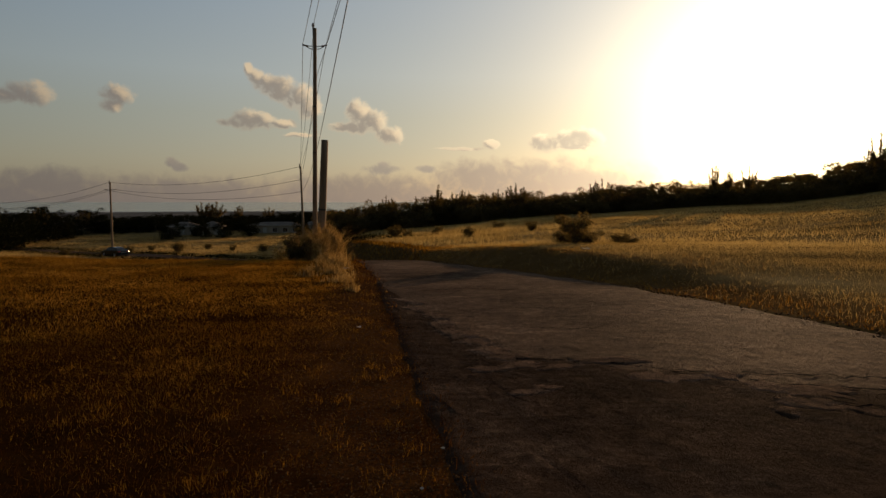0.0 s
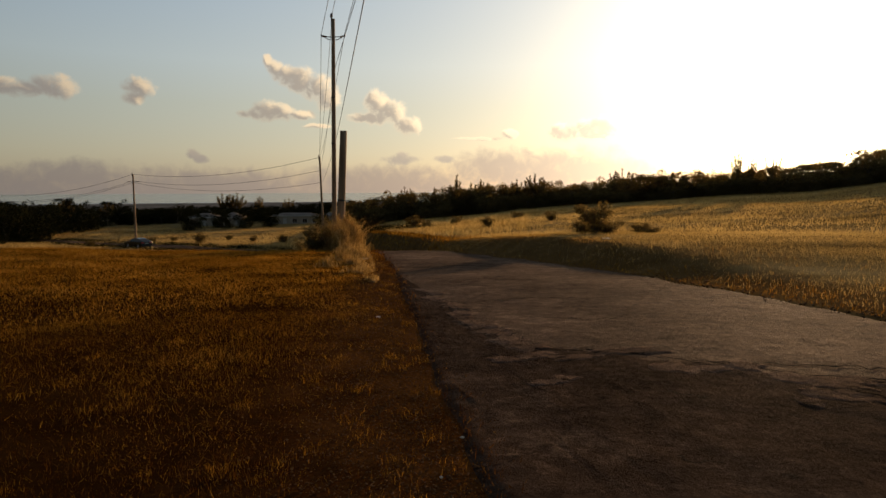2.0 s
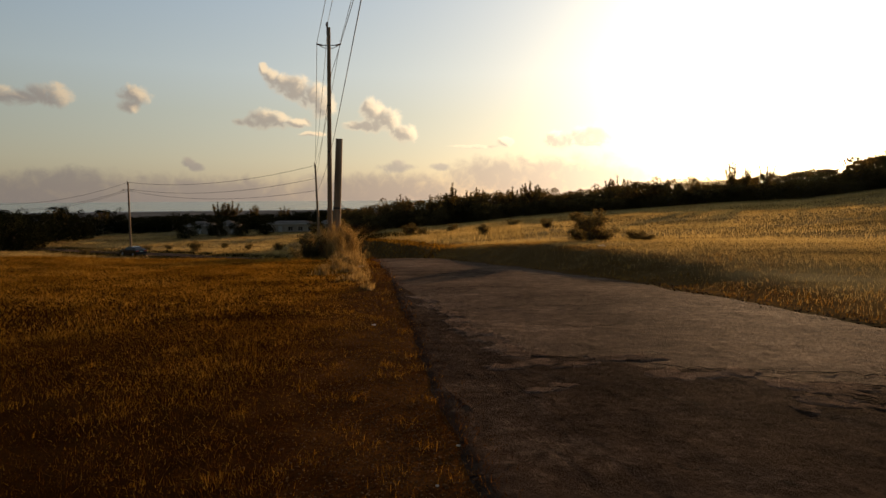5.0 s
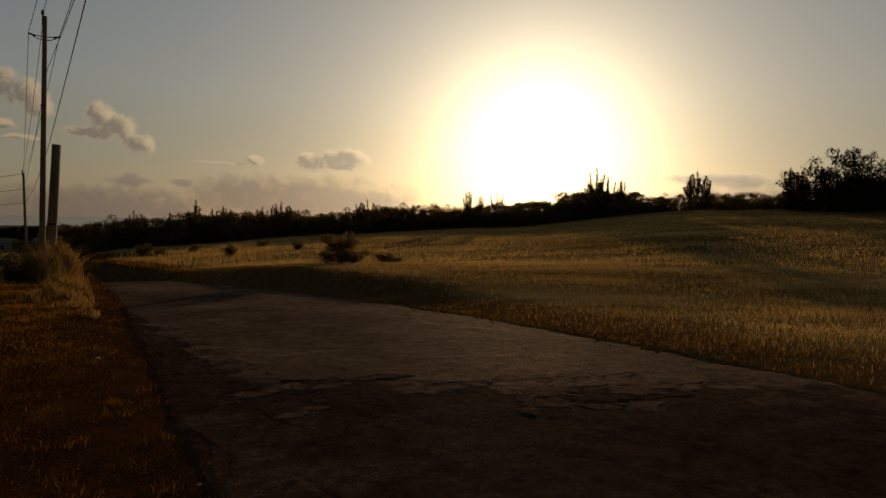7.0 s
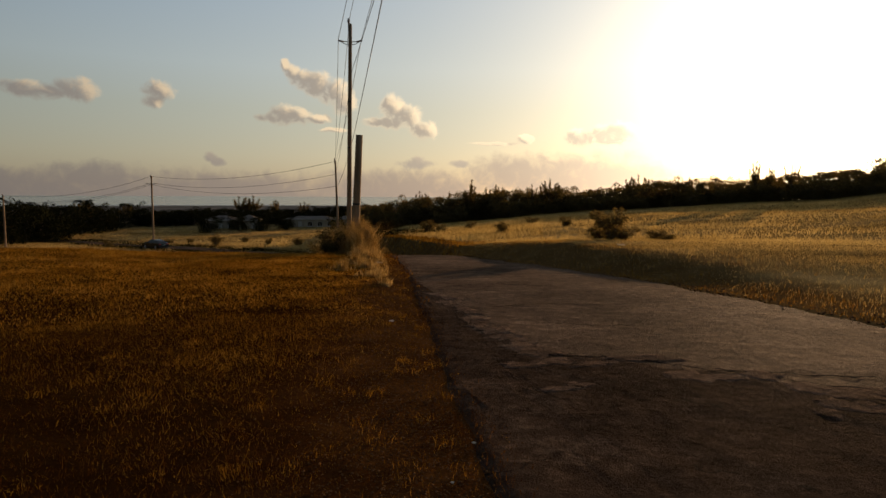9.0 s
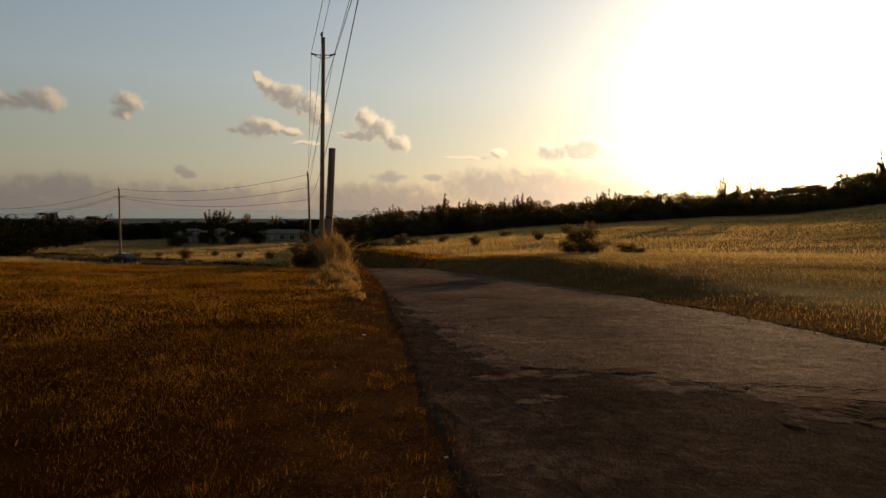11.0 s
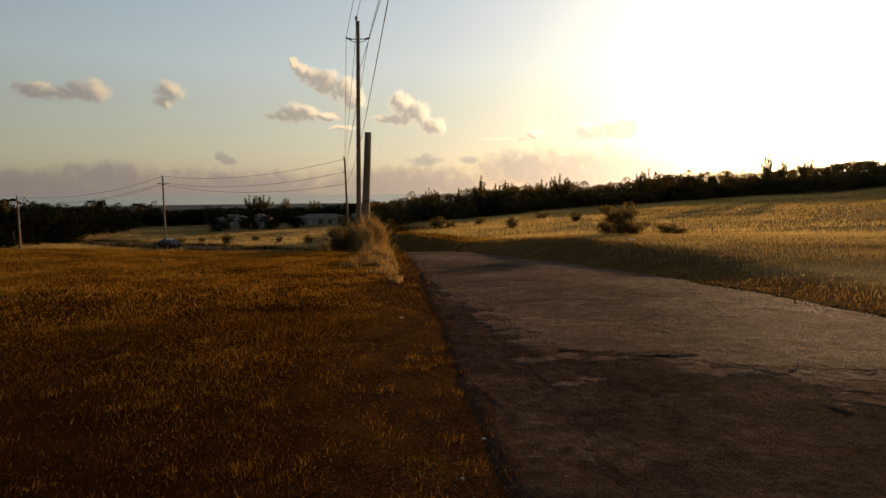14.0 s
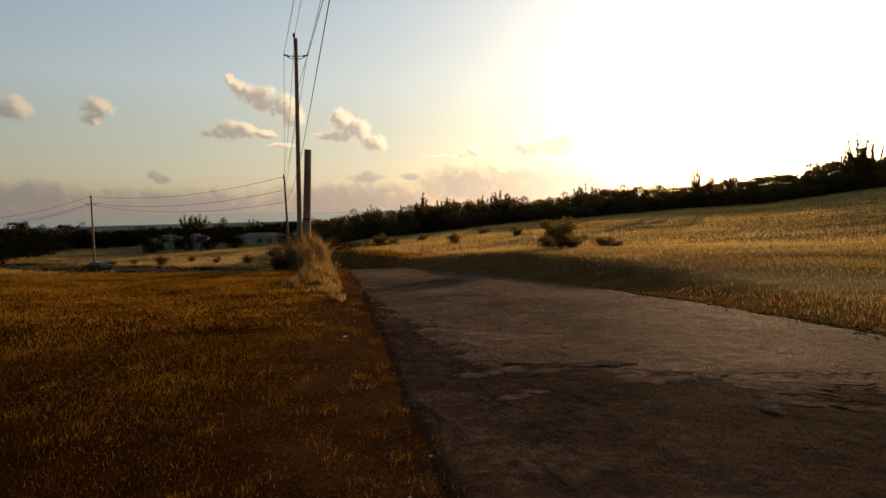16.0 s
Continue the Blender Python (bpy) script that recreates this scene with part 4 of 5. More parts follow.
# ---- the car on the lower road ----
def car(x, y, turn):
    root = empty("car", x, y, ground_z(x, y) + 0.03, turn)
    side = [(-2.18, 0.42), (-2.22, 0.62), (-2.16, 0.98), (-1.72, 1.04), (1.05, 0.96), (1.85, 0.80), (2.15, 0.62), (2.2, 0.40), (2.05, 0.24), (-2.05, 0.24)]
    cabin = [(-1.85, 1.0), (-1.15, 1.36), (-0.55, 1.46), (0.15, 1.45), (0.55, 1.34), (1.22, 0.94)]

    def loft(profile, half, tuck, close=True):
        bm = bmesh.new()
        rings = []
        for v, inset in ((-half, tuck), (-half * 0.93, 0.0), (half * 0.93, 0.0), (half, tuck)):
            mid = sum(p[1] for p in profile) / len(profile)
            rings.append([bm.verts.new((px * (1 - 0.012 * (inset > 0)), v * (1.0 if pz < 1.05 else 0.84 - 0.05 * (pz - 1.05)), pz - inset * (1 if pz > mid else -1) * 0.5)) for px, pz in profile])
        k = len(profile)
        for a, b in zip(rings, rings[1:]):
            for i in range(k):
                bm.faces.new((a[i], b[i], b[(i + 1) % k], a[(i + 1) % k]))
        bm.faces.new(rings[0]), bm.faces.new(rings[-1][::-1])
        bmesh.ops.recalc_face_normals(bm, faces=bm.faces)
        return bm
    part("body", loft(side, 0.85, 0.08), CAR_PAINT, root, smooth=False)
    part("cabin", loft(cabin, 0.80, 0.05), CAR_PAINT, root)
    for s in (-1, 1):
        for pts in (((-1.42, 1.06), (-1.05, 1.30), (-0.42, 1.37), (-0.42, 1.06)), ((-0.34, 1.06), (-0.34, 1.37), (0.18, 1.35), (0.84, 1.04))):
            bm = bmesh.new()
            f = [bm.verts.new((px, s * (0.815 - 0.31 * (pz - 1.0)) , pz)) for px, pz in pts]
            g = [bm.verts.new((px, s * (0.79 - 0.31 * (pz - 1.0)), pz)) for px, pz in pts]
            bm.faces.new(f), bm.faces.new(g[::-1])
            for i in range(4):
                bm.faces.new((f[i], f[(i + 1) % 4], g[(i + 1) % 4], g[i]))
            bmesh.ops.recalc_face_normals(bm, faces=bm.faces)
            part("side_window", bm, DARK_GLASS, root)
        for wx in (-1.32, 1.32):
            bm = bmesh.new()
            tube(bm, [(wx, s * 0.64, 0.31), (wx, s * 0.67, 0.31), (wx, s * 0.82, 0.31), (wx, s * 0.85, 0.31)], [0.28, 0.31, 0.31, 0.28], 22)
            w = part("wheel", bm, RUBBER, root)
            bm = bmesh.new()
            tube(bm, [(wx, s * 0.84, 0.31), (wx, s * 0.862, 0.31)], [0.05, 0.05], 12)
            for k in range(7):
                a = 2 * math.pi * k / 7
                tube(bm, [(wx + 0.03 * math.cos(a), s * 0.856, 0.31 + 0.03 * math.sin(a)), (wx + 0.2 * math.cos(a), s * 0.856, 0.31 + 0.2 * math.sin(a))], 0.02, 5)
            tube(bm, [(wx + 0.205 * math.cos(2 * math.pi * k / 20), s * 0.856, 0.31 + 0.205 * math.sin(2 * math.pi * k / 20)) for k in range(21)], 0.014, 5)
            part("rim", bm, ALLOY, w, "silver alloy rim")
        bm = bmesh.new()
        box(bm, 0.78, s * 0.93, 1.0, 0.12, 0.2, 0.13, None, 0.03)
        part("mirror", bm, CAR_PAINT, root)
        bm = bmesh.new()
        box(bm, -2.14, s * 0.62, 0.84, 0.14, 0.4, 0.17, None, 0.03)
        part("tail_lamp", bm, RED_LENS, root, "red tail lamp")
        bm = bmesh.new()
        box(bm, 2.02, s * 0.62, 0.66, 0.2, 0.34, 0.14, None, 0.03)
        part("headlamp", bm, CLEAR_LENS, root, "clear headlamp")
        for hx in (-0.95, 0.1):
            bm = bmesh.new()
            box(bm, hx, s * 0.858, 0.86, 0.18, 0.03, 0.03, None, 0.008)
            part("door_handle", bm, CAR_PAINT, root)
    for name, a, b in (("rear_window", (-1.76, 1.06), (-1.16, 1.37)), ("windscreen", (1.14, 1.0), (0.57, 1.35))):
        bm = bmesh.new()
        n = 0.022 * (1 if a[0] > 0 else -1)
        f = [bm.verts.new((px + n, v, pz + 0.015)) for (px, pz), v in ((a, -0.62), (a, 0.62), (b, 0.55), (b, -0.55))]
        g = [bm.verts.new((v.co.x - n * 1.5, v.co.y, v.co.z - 0.02)) for v in f]
        bm.faces.new(f), bm.faces.new(g[::-1])
        for i in range(4):
            bm.faces.new((f[i], f[(i + 1) % 4], g[(i + 1) % 4], g[i]))
        bmesh.ops.recalc_face_normals(bm, faces=bm.faces)
        part(name, bm, DARK_GLASS, root)
    bm = bmesh.new()
    box(bm, -2.2, 0, 0.72, 0.03, 0.5, 0.12, None, 0.005)
    plate = part("number_plate", bm, PLASTIC, root)
    bm = bmesh.new()
    for k in range(6):
        box(bm, -2.22, -0.19 + 0.076 * k, 0.72, 0.01, 0.05, 0.07)
    part("bar", bm, CLEAR_LENS, plate)
    bm = bmesh.new()
    tube(bm, [(-0.62, 0, 1.46), (-0.75, 0, 1.58)], [0.012, 0.006], 6)
    part("aerial", bm, PLASTIC, root)
    bm = bmesh.new()
    box(bm, -2.15, 0, 0.36, 0.16, 1.5, 0.2, None, 0.05)
    part("bumper", bm, PLASTIC, root)
    return tagged(root, "black four-door saloon car on the lower road", "car")


car(-48.6, 93.0, 149)


# ---- broken surface, stones and litter ----
def slab(x, y, lx, ly, turn, seed):
    r = random.Random(seed)
    bm = bmesh.new()
    k = 22
    top, low = [], []
    for i in range(k):
        a = 2 * math.pi * i / k
        q = 1 + 0.55 * noise.noise((math.cos(a) * 1.4 + seed, math.sin(a) * 1.4, 0)) + r.uniform(-0.22, 0.22)
        u, v = math.cos(a) * lx / 2 * q, math.sin(a) * ly / 2 * q
        c, s = math.cos(radians(turn)), math.sin(radians(turn))
        px, py = x + u * c - v * s, y + u * s + v * c
        pz = road_top(px, py) + 0.007
        top.append(bm.verts.new((px - x, py - y, pz + 0.003 + r.uniform(0, 0.0015))))
        low.append(bm.verts.new(((px - x) * 1.35, (py - y) * 1.35, pz - 0.004)))
    bm.faces.new(top)
    for i in range(k):
        bm.faces.new((low[i], low[(i + 1) % k], top[(i + 1) % k], top[i]))
    ob = part("asphalt_patch", bm, PATCH)
    ob.location = (x, y, 0)
    return tagged(ob, "thin bleached patch of broken asphalt on the road", "road patch", "patches on the road")


for k, (x, y, lx, ly, turn) in enumerate([
        (-0.6, 10.7, 0.9, 0.16, 118), (-0.35, 9.8, 0.8, 0.18, 110), (-0.1, 9.0, 0.8, 0.22, 118), (0.05, 8.2, 0.8, 0.24, 112), (0.35, 7.5, 0.7, 0.28, 122),
        (0.62, 6.75, 0.65, 0.32, 100), (0.8, 6.15, 0.9, 0.2, 12), (1.5, 6.3, 0.9, 0.16, 6), (2.3, 5.75, 0.8, 0.22, -8), (3.1, 5.35, 0.9, 0.24, -4),
        (3.4, 4.75, 0.9, 0.2, -6), (4.3, 5.1, 0.9, 0.2, 4), (2.9, 4.9, 0.5, 0.2, 8), (0.75, 5.35, 0.45, 0.12, 4)]):
    for j in range(3):
        u = (j - 1) * 0.36 * lx
        slab(x + u * math.cos(radians(turn)) + 0.06 * math.sin(k * 3 + j), y + u * math.sin(radians(turn)) + 0.09 * math.cos(k * 5 + j * 2), lx * (0.28 + 0.2 * abs(math.sin(k + 2 * j))), ly * (0.6 + 0.7 * abs(math.cos(2 * k + j))), turn + 14 * math.sin(k + j), 3 * k + j + 3)


def stones(name, pts, lo, hi, mat, seed, lift=0.0):
    """Loose gravel joined into one object: squashed eight-sided pebbles."""
    g = np.random.default_rng(seed)
    n = len(pts)
    s = g.uniform(lo, hi, n) ** 1.0
    base = np.array([(1, 0, 0), (0, 1, 0), (-1, 0, 0), (0, -1, 0), (0, 0, 0.7), (0, 0, -0.7)])
    tri = np.array([(0, 1, 4), (1, 2, 4), (2, 3, 4), (3, 0, 4), (1, 0, 5), (2, 1, 5), (3, 2, 5), (0, 3, 5)])
    v = base[None] * s[:, None, None] * g.uniform(0.6, 1.3, (n, 6, 1))
    a = g.uniform(0, 6.28, n)
    c, d = np.cos(a)[:, None], np.sin(a)[:, None]
    v = np.stack([v[..., 0] * c - v[..., 1] * d, v[..., 0] * d + v[..., 1] * c, v[..., 2]], -1)
    z = land(pts[:, 0], pts[:, 1])
    v = v + np.stack([pts[:, 0], pts[:, 1], z + s * 0.3 + lift], -1)[:, None]
    f = tri[None] + 6 * np.arange(n)[:, None, None]
    return raw(name, v.reshape(-1, 3), f.reshape(-1, 3), mat)


g = np.random.default_rng(5)
yy = 2.0 + 16 * g.uniform(0, 1, 15000) ** 1.4
xx = np.interp(yy, *EDGE_L) - g.normal(0.35, 0.45, 15000)
tagged(stones("gravel", np.stack([xx, yy], 1), 0.003, 0.011, STONE, 6, 0.012), "pale crumbs of stone on the bare road verge", "gravel", kind="stuff")
yy = g.uniform(6, 24, 900)
xx = np.interp(yy, *EDGE_R) + g.normal(0.1, 0.3, 900)
tagged(stones("gravel", np.stack([xx, yy], 1), 0.008, 0.035, STONE, 7), "loose stones along the far road edge", "gravel", kind="stuff")


def crack(points, seed, width=0.022):
    """A jagged open crack in the asphalt, with a dark bottom."""
    r = random.Random(seed)
    fine = []
    for (ax, ay), (bx, by) in zip(points, points[1:]):
        k = max(2, int(math.hypot(bx - ax, by - ay) / 0.09))
        fine += [(ax + (bx - ax) * i / k + r.gauss(0, 0.02), ay + (by - ay) * i / k + r.gauss(0, 0.03)) for i in range(k)]
    ox, oy = fine[0]
    bm = bmesh.new()
    rows = []
    for i, (x, y) in enumerate(fine):
        w = width * r.uniform(0.25, 1.2) * (0.2 if i in (0, len(fine) - 1) else 1)
        z = road_top(x, y) + 0.0095
        rows.append([bm.verts.new((x - ox, y - oy - w * 1.6, z)), bm.verts.new((x - ox, y - oy, z - 0.002)), bm.verts.new((x - ox, y - oy + w * 1.6, z))])
    for a, b in zip(rows, rows[1:]):
        bm.faces.new((a[0], b[0], b[1], a[1])), bm.faces.new((a[1], b[1], b[2], a[2]))
    ob = part("road_crack", bm, TAR)
    ob.location = (ox, oy, 0)
    return tagged(ob, "dark jagged crack in the old asphalt", "road crack", "cracks in the road")


CRACKS = [[(0.75, 6.5), (1.6, 6.35), (2.2, 5.95), (3.0, 5.5), (4.2, 5.3), (5.6, 5.15)], [(2.2, 5.95), (2.9, 5.9), (3.9, 5.75), (5.0, 5.8)], [(2.7, 5.05), (3.6, 4.85), (4.6, 4.8)],
          [(0.2, 9.6), (1.1, 9.9), (2.0, 9.8), (3.0, 10.2)], [(-0.4, 12.0), (0.5, 12.3), (1.6, 12.1)], [(0.9, 8.3), (1.7, 8.1), (2.3, 8.4)], [(-1.2, 15.5), (-0.2, 15.8), (1.0, 15.4)],
          [(-0.9, 19.0), (0.2, 19.3), (1.0, 18.8)]]
for k, pts in enumerate(CRACKS):
    crack(pts, 40 + k, 0.006 if k > 2 else 0.012)
rubble = np.random.default_rng(8)
spots = []
for pts in CRACKS[:6] + [[(-0.6, 10.7), (-0.1, 9.0), (0.35, 7.5), (0.7, 6.6)]] * 2:
    for (ax, ay), (bx, by) in zip(pts, pts[1:]):
        u = rubble.uniform(0, 1, 60)
        spots.append(np.stack([ax + (bx - ax) * u + rubble.normal(0, 0.12, 60), ay + (by - ay) * u + rubble.normal(0, 0.14, 60)], 1))
tagged(stones("gravel", np.concatenate(spots), 0.003, 0.009, PALE_STONE, 9, 0.026), "broken chips of asphalt and stone along the cracks", "gravel", kind="stuff")


def litter(x, y, size, seed, label):
    r = random.Random(seed)
    bm = bmesh.new()
    bmesh.ops.create_grid(bm, x_segments=6, y_segments=4, size=size / 2)
    for v in bm.verts:
        v.co.z = abs(r.gauss(0, size * 0.12)) + 0.005
        v.co.x *= r.uniform(0.8, 1.2)
    bmesh.ops.solidify(bm, geom=bm.faces[:], thickness=0.004)
    ob = part("litter", bm, WHITE)
    ob.matrix_world = pose(x, y, ground_z(x, y) + 0.02, 0, 0, r.uniform(0, 180))
    return tagged(ob, label, "litter", "litter on the verge")


litter(-1.12, 8.3, 0.055, 1, "crumpled white paper in the verge grass")
litter(0.0, 4.05, 0.022, 2, "small white scrap on the bare verge")
litter(4.5, 19.7, 0.2, 3, "white plastic bag below the roadside bush")
litter(-2.85, 18.2, 0.22, 4, "pale scrap caught in tall dry grass")
litter(-0.12, 3.45, 0.016, 5, "small white scrap on the bare verge")


# ---- grass ----
def blades(name, x, y, h, w, mat, seed, bend=0.35, tall=False, lift=0.0):
    """Grass blades: one bent strip each (tall) or one triangle each."""
    r = np.random.default_rng(seed)
    n = len(x)
    z = land(x, y) - 0.01 + lift
    a, b = r.uniform(0, 6.283, n), r.uniform(0, 6.283, n)
    lean = h * np.abs(r.normal(0, bend, n))
    base = np.stack([x, y, z], -1)
    s = np.stack([np.cos(a), np.sin(a), np.zeros(n)], -1) * (w / 2)[:, None]
    tip = base + np.stack([np.cos(b) * lean, np.sin(b) * lean, h], -1)
    if not tall:
        v = np.stack([base - s, base + s, tip], 1)
        f = np.arange(3 * n).reshape(-1, 3)
    else:
        mid = base + np.stack([np.cos(b) * lean * 0.32, np.sin(b) * lean * 0.32, h * 0.6], -1)
        v = np.stack([base - s, base + s, mid + s * 0.75, mid - s * 0.75, tip], 1)
        f = (np.array([(0, 1, 2), (0, 2, 3), (3, 2, 4)])[None] + 5 * np.arange(n)[:, None, None]).reshape(-1, 3)
    return raw(name, v.reshape(-1, 3), f, mat)


def scatter(seed, n, r0, r1, a0, a1, power=0.5):
    q = np.random.default_rng(seed)
    rr = (r0 ** (1 / power) + (r1 ** (1 / power) - r0 ** (1 / power)) * q.uniform(0, 1, n)) ** power
    aa = np.radians(q.uniform(a0, a1, n))
    return rr * np.sin(aa), rr * np.cos(aa), rr


LATTICE = np.random.default_rng(99).uniform(0, 1, (256, 256))


def patchy(x, y, scale, seed=0.0):
    """A smooth, irregular 0..1 field for thick and thin growth: three octaves of lattice noise."""
    total, weight = 0.0, 0.0
    for k, w in ((1.0, 1.0), (2.13, 0.6), (4.7, 0.4)):
        u, v = (x * 0.94 + y * 0.34) * scale * k + seed * 17.3, (y * 0.94 - x * 0.34) * scale * k - seed * 9.1
        i, j = np.floor(u).astype(int), np.floor(v).astype(int)
        fu, fv = u - i, v - j
        fu, fv = fu * fu * (3 - 2 * fu), fv * fv * (3 - 2 * fv)
        at = lambda a, b: LATTICE[a % 256, b % 256]
        total = total + w * ((at(i, j) * (1 - fu) + at(i + 1, j) * fu) * (1 - fv) + (at(i, j + 1) * (1 - fu) + at(i + 1, j + 1) * fu) * fv)
        weight += w
    return np.clip((total / weight - 0.5) * 1.7 + 0.5, 0, 1)


q = np.random.default_rng(77)
# the mown lawn, short and parched, thinning out on the verge
for seed, n, r0, r1, w0 in ((1, 420000, 2.0, 9.5, 0.0034), (2, 540000, 9.5, 28.0, 0.011)):
    x, y, r = scatter(seed, n, r0, r1, -62, 6, 0.62)
    off = np.interp(y, *EDGE_L) - x
    dens = np.clip(0.10 + 0.90 * step(off, 0.15, 1.6), 0, 1) * (0.35 + 0.65 * patchy(x, y, 1.3, 0.4)) * (0.6 + 0.4 * patchy(x, y, 5.0, 2.0))
    # sparser near its foot, in ragged patches; dark thatch paints in the dim foreground
    away = step(y + 3.5 * patchy(x, y, 0.45, 7.0), 4.5, 13.5)
    dens = dens * (0.3 + 0.7 * away)
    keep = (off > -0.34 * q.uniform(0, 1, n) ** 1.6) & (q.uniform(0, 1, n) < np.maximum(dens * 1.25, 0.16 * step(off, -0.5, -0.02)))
    x, y, r, away, off = x[keep], y[keep], r[keep], away[keep] * step(off[keep], -0.05, 0.6), off[keep]
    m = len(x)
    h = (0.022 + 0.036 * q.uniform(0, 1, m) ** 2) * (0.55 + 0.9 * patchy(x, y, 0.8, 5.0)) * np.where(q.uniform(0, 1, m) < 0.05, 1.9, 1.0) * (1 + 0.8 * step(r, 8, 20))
    undimmed = q.uniform(0, 1, m) < 0.12 + 0.88 * away
    for sel, mat, lbl in ((undimmed, LAWN, "short parched brown lawn grass"), (~undimmed, DIM_THATCH, "reddish-brown thatch on the thin near lawn, darkened for the dim foreground")):
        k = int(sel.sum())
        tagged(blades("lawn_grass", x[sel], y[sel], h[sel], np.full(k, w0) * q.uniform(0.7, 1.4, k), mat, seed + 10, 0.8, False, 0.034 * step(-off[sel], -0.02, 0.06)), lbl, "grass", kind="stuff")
# coarse tufts standing out of the lawn and verge
tx, ty, tr = scatter(3, 1500, 2.5, 24, -60, 6, 0.6)
off = np.interp(ty, *EDGE_L) - tx
sel = (off > 0.05) & (q.uniform(0, 1, 1500) < np.where(off < 1.6, 0.8, 0.3))
tx, ty = tx[sel], ty[sel]
k = 44
x = np.repeat(tx, k) + q.normal(0, 0.06, len(tx) * k)
y = np.repeat(ty, k) + q.normal(0, 0.07, len(tx) * k)
h = np.repeat(q.uniform(0.025, 0.085, len(tx)), k) * q.uniform(0.5, 1.3, len(x))
tagged(blades("grass_tufts", x, y, h, q.uniform(0.0018, 0.004, len(x)), LAWN, 14, 0.6, True), "coarse straw-coloured tufts in the lawn", "grass", kind="stuff")
# tall dry grass round the poles, along the left road edge
n = 8500
y = 12.0 + 19.5 * q.uniform(0, 1, n) ** 0.8
x = np.interp(y, *EDGE_L) - 0.35 - 0.07 * (y - 11) * q.uniform(0, 1, n) ** 0.8 - np.abs(q.normal(0, 0.12, n))
big = step(y, 13, 27)
clump = patchy(x, y, 2.6, 1.0)
keep = q.uniform(0, 1, n) < 0.05 + 0.95 * step(clump, 0.3, 0.75)
x, y, big, clump = x[keep], y[keep], big[keep], clump[keep]
h = (0.14 + 0.36 * big) * (0.3 + 0.75 * clump) * (0.35 + 0.85 * q.uniform(0, 1, len(x)) ** 1.6)
# rounded clumps of cane-like grass at the pole bases and smaller ones along the edge: azimuth, distance, radius, height, blades
for ca, cr, cw, ch, cn in ((-13.1, 28.6, 0.55, 1.35, 1100), (-12.2, 27.0, 0.6, 1.5, 1500), (-11.2, 27.4, 0.6, 1.75, 1500), (-10.4, 26.4, 0.6, 1.7, 1500), (-9.8, 25.4, 0.45, 1.35, 1000), (-10.7, 24.4, 0.5, 1.0, 900),
                           (-10.3, 21.5, 0.45, 0.55, 600), (-9.9, 19.6, 0.4, 0.42, 500), (-11.0, 18.0, 0.4, 0.42, 450), (-10.0, 17.0, 0.4, 0.32, 350), (-12.2, 16.2, 0.3, 0.34, 300), (-9.8, 14.6, 0.35, 0.22, 250)):
    cx, cy = place(ca, cr)
    cn = cn // 2
    rad, ang = np.abs(q.normal(0, 0.6, cn)), q.uniform(0, 6.283, cn)
    x, y = np.append(x, cx + cw * rad * np.cos(ang)), np.append(y, cy + cw * rad * np.sin(ang))
    h = np.append(h, ch * np.clip(1.1 - 0.45 * rad, 0.25, 1.1) * (0.3 + 0.7 * q.uniform(0, 1, cn) ** 0.7))
tagged(blades("tall_grass", x, y, h, q.uniform(0.009, 0.022, len(x)), WEED, 15, 0.5, True), "tall golden dry grass round the pole bases", "grass", kind="stuff")
# feathery seed heads on the tallest stalks
pick = np.flatnonzero(h > 0.75)[::2]
sx, sy, sh = np.repeat(x[pick], 12), np.repeat(y[pick], 12), np.repeat(h[pick], 12)
jit = q.normal(0, 1, (len(sx), 3))
tagged(blades("seed_heads", sx + jit[:, 0] * 0.05, sy + jit[:, 1] * 0.05, q.uniform(0.04, 0.11, len(sx)), q.uniform(0.008, 0.018, len(sx)), WEED, 16, 0.5, False, sh * q.uniform(0.72, 1.0, len(sx))), "pale feathery seed heads of the tall grass", "grass", kind="stuff")
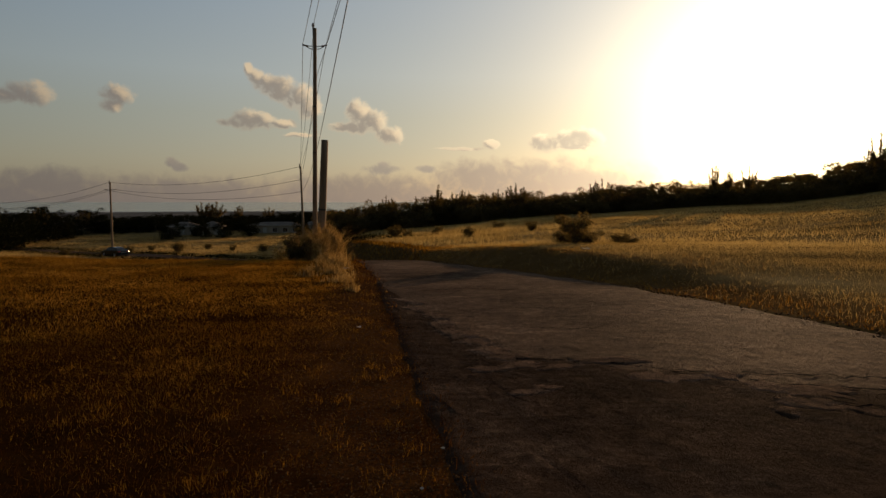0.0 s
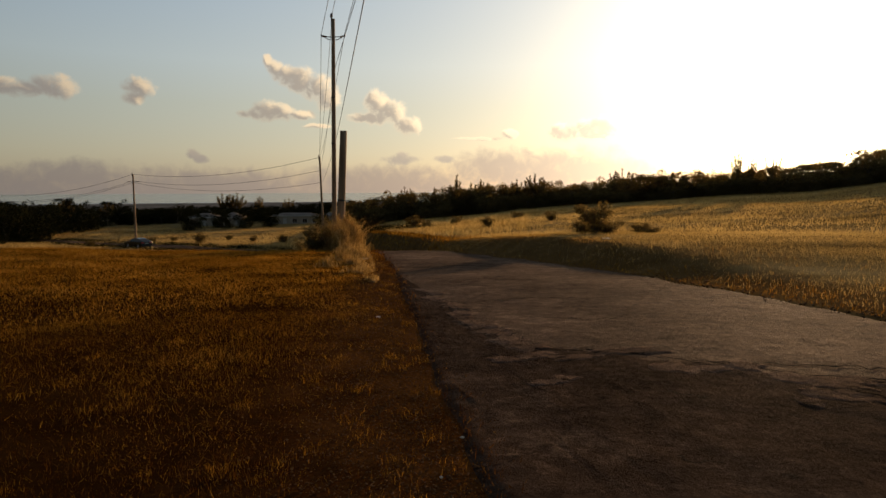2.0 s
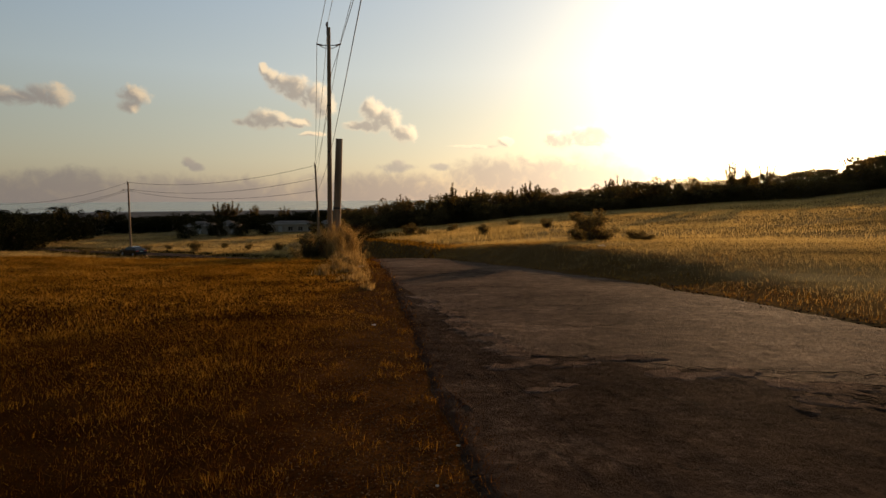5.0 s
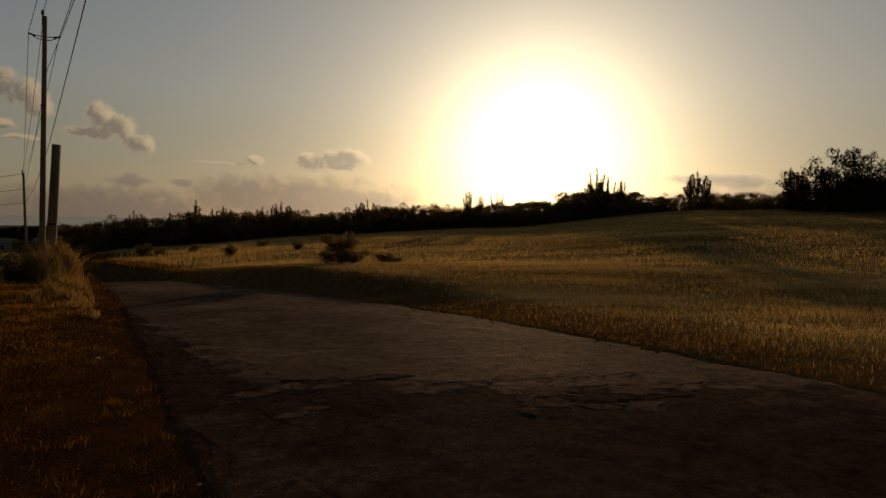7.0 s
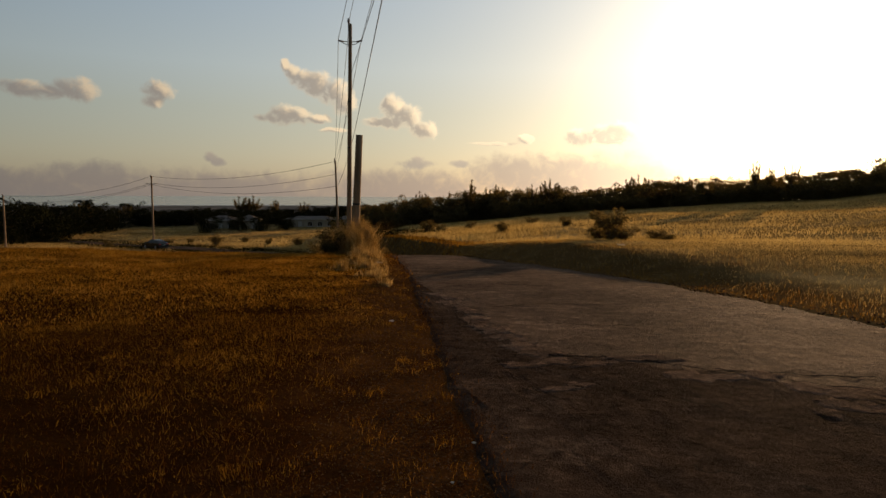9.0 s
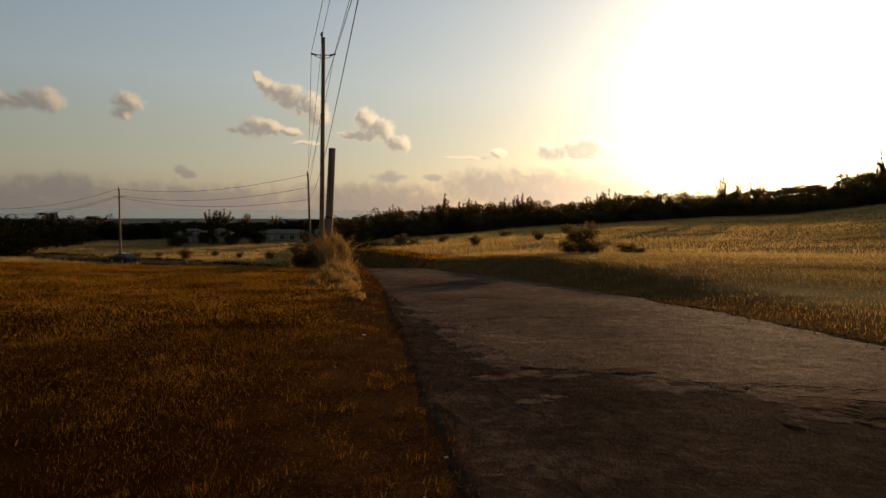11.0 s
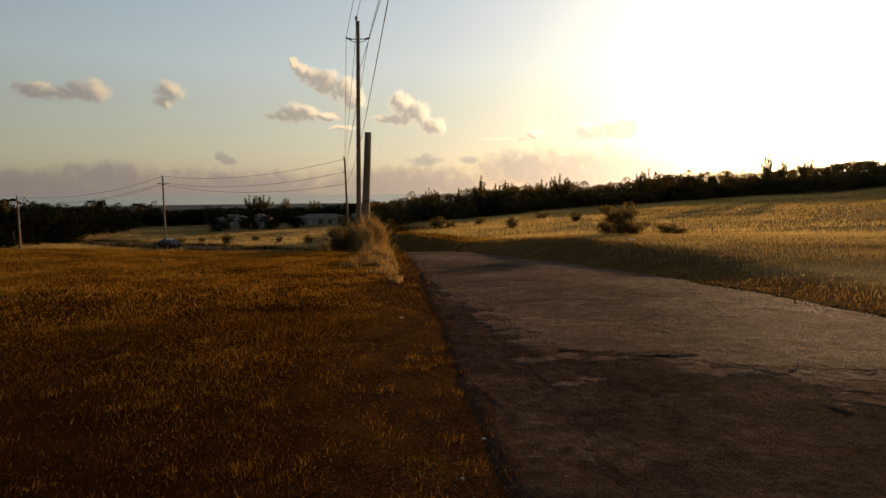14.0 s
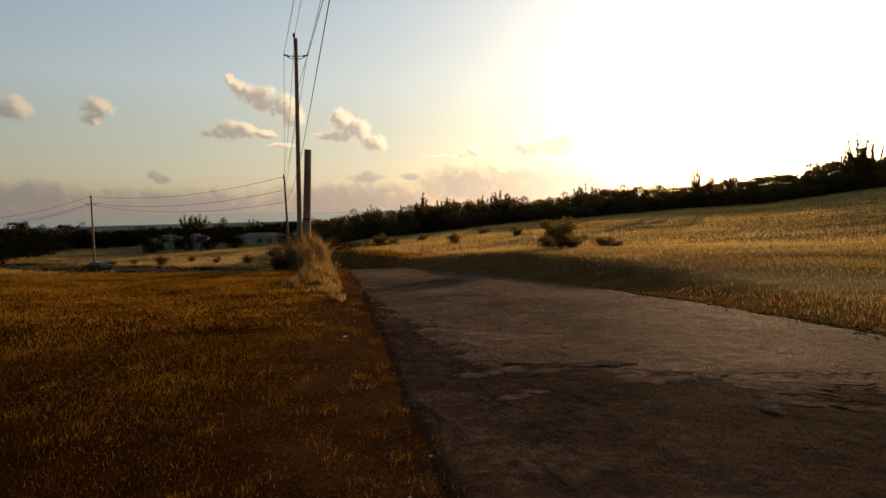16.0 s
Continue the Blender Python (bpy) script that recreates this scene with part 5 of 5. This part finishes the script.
# rough hay on the far side of the road, up the rise
for seed, n, r0, r1, a0, a1, hh, ww in ((4, 300000, 7, 30, -10, 64, 0.11, 0.006), (5, 420000, 28, 108, -11, 62, 0.22, 0.028), (6, 190000, 74, 172, -46, -9, 0.36, 0.06), (7, 90000, 36, 112, -15, 6, 0.34, 0.05)):
    x, y, r = scatter(seed, n, r0, r1, a0, a1, 0.5 if seed == 5 else 0.6)
    dens = 0.15 + 0.85 * patchy(x * 0.35, y, 0.55, seed)
    keep = ~on_road(x, y, 0.12) & (x > np.interp(y, *EDGE_R) - (400 if seed == 6 else 0)) & (q.uniform(0, 1, n) < dens)
    x, y = x[keep], y[keep]
    if seed == 4:
        verge = x - np.interp(y, *EDGE_R) < 4.5 * q.uniform(0, 1, len(x)) * (0.4 + patchy(x, y, 0.5, 3.0))
        vx, vy = x[verge], y[verge]
        tagged(blades("verge_grass", vx, vy, q.uniform(0.02, 0.10, len(vx)) * (0.4 + patchy(vx, vy, 1.1, 4.0)), q.uniform(0.006, 0.013, len(vx)), LAWN, 41, 0.5), "brown grass on the bank beside the road", "grass", kind="stuff")
        x, y = x[~verge], y[~verge]
    if seed in (5, 7):
        slope = (x - np.interp(y, *EDGE_R) < 2.8) & (y < 62)
        vx, vy = x[slope], y[slope]
        tagged(blades("verge_grass", vx, vy, q.uniform(0.05, 0.25, len(vx)), q.uniform(0.02, 0.05, len(vx)), LAWN, 43, 0.5), "brown grass on the cut bank beyond the crest", "grass", kind="stuff")
        x, y = x[~slope], y[~slope]
    m = len(x)
    h = hh * q.uniform(0.35, 1.2, m) * (0.45 + 0.8 * patchy(x * 0.4, y, 0.4, 9.0))
    tagged(blades("hay_grass", x, y, h, ww * q.uniform(0.6, 1.4, m) * (1 + 0.9 * step(np.hypot(x, y), 45, 90) * (seed == 5)), HAY, seed + 20, 0.45), "rough pale dry pasture grass in uneven swathes", "grass", kind="stuff")
# near-black weeds draw the shade on both verges of the lower road
n = 26000
y = q.uniform(52, 116, n)
near_side = q.uniform(0, 1, n) < 0.55
x = np.where(near_side, np.interp(y, *EDGE_L) - 0.3 - np.abs(q.normal(0, 2.6, n)), np.interp(y, *EDGE_R) + 0.5 + np.abs(q.normal(0, 3.6, n)))
keep = ~on_road(x, y, 0.2)
x, y = x[keep], y[keep]
tagged(blades("verge_weeds", x, y, q.uniform(0.15, 0.65, len(x)) * (0.4 + 0.8 * patchy(x, y, 0.5, 6.0)), q.uniform(0.04, 0.1, len(x)), LEAF, 42, 0.5), "dark weeds drawn as the shaded verges of the lower road", "weeds", kind="stuff")
# lawn and pasture behind and beside the walker
for seed, n, a0, a1, mat, hh in ((31, 110000, -200, -60, LAWN, 0.05), (32, 30000, -62, 6, LAWN, 0.045), (33, 70000, 62, 170, HAY, 0.2)):
    x, y, r = scatter(seed, n, 0.2 if seed < 33 else 7.0, 18 if seed == 31 else 2.2 if seed == 32 else 40, a0, a1, 0.6)
    keep = ~on_road(x, y, 0.05) & ((x < np.interp(y, *EDGE_L)) if seed < 33 else (x > np.interp(y, *EDGE_R)))
    x, y, r = x[keep], y[keep], r[keep]
    tagged(blades("lawn_grass" if seed < 33 else "hay_grass", x, y, hh * q.uniform(0.4, 1.2, len(x)), q.uniform(0.004, 0.009, len(x)) * (1 + r * 0.05), mat, seed, 0.7), "short parched brown lawn grass" if seed < 33 else "rough pale dry pasture grass in uneven swathes", "grass", kind="stuff")
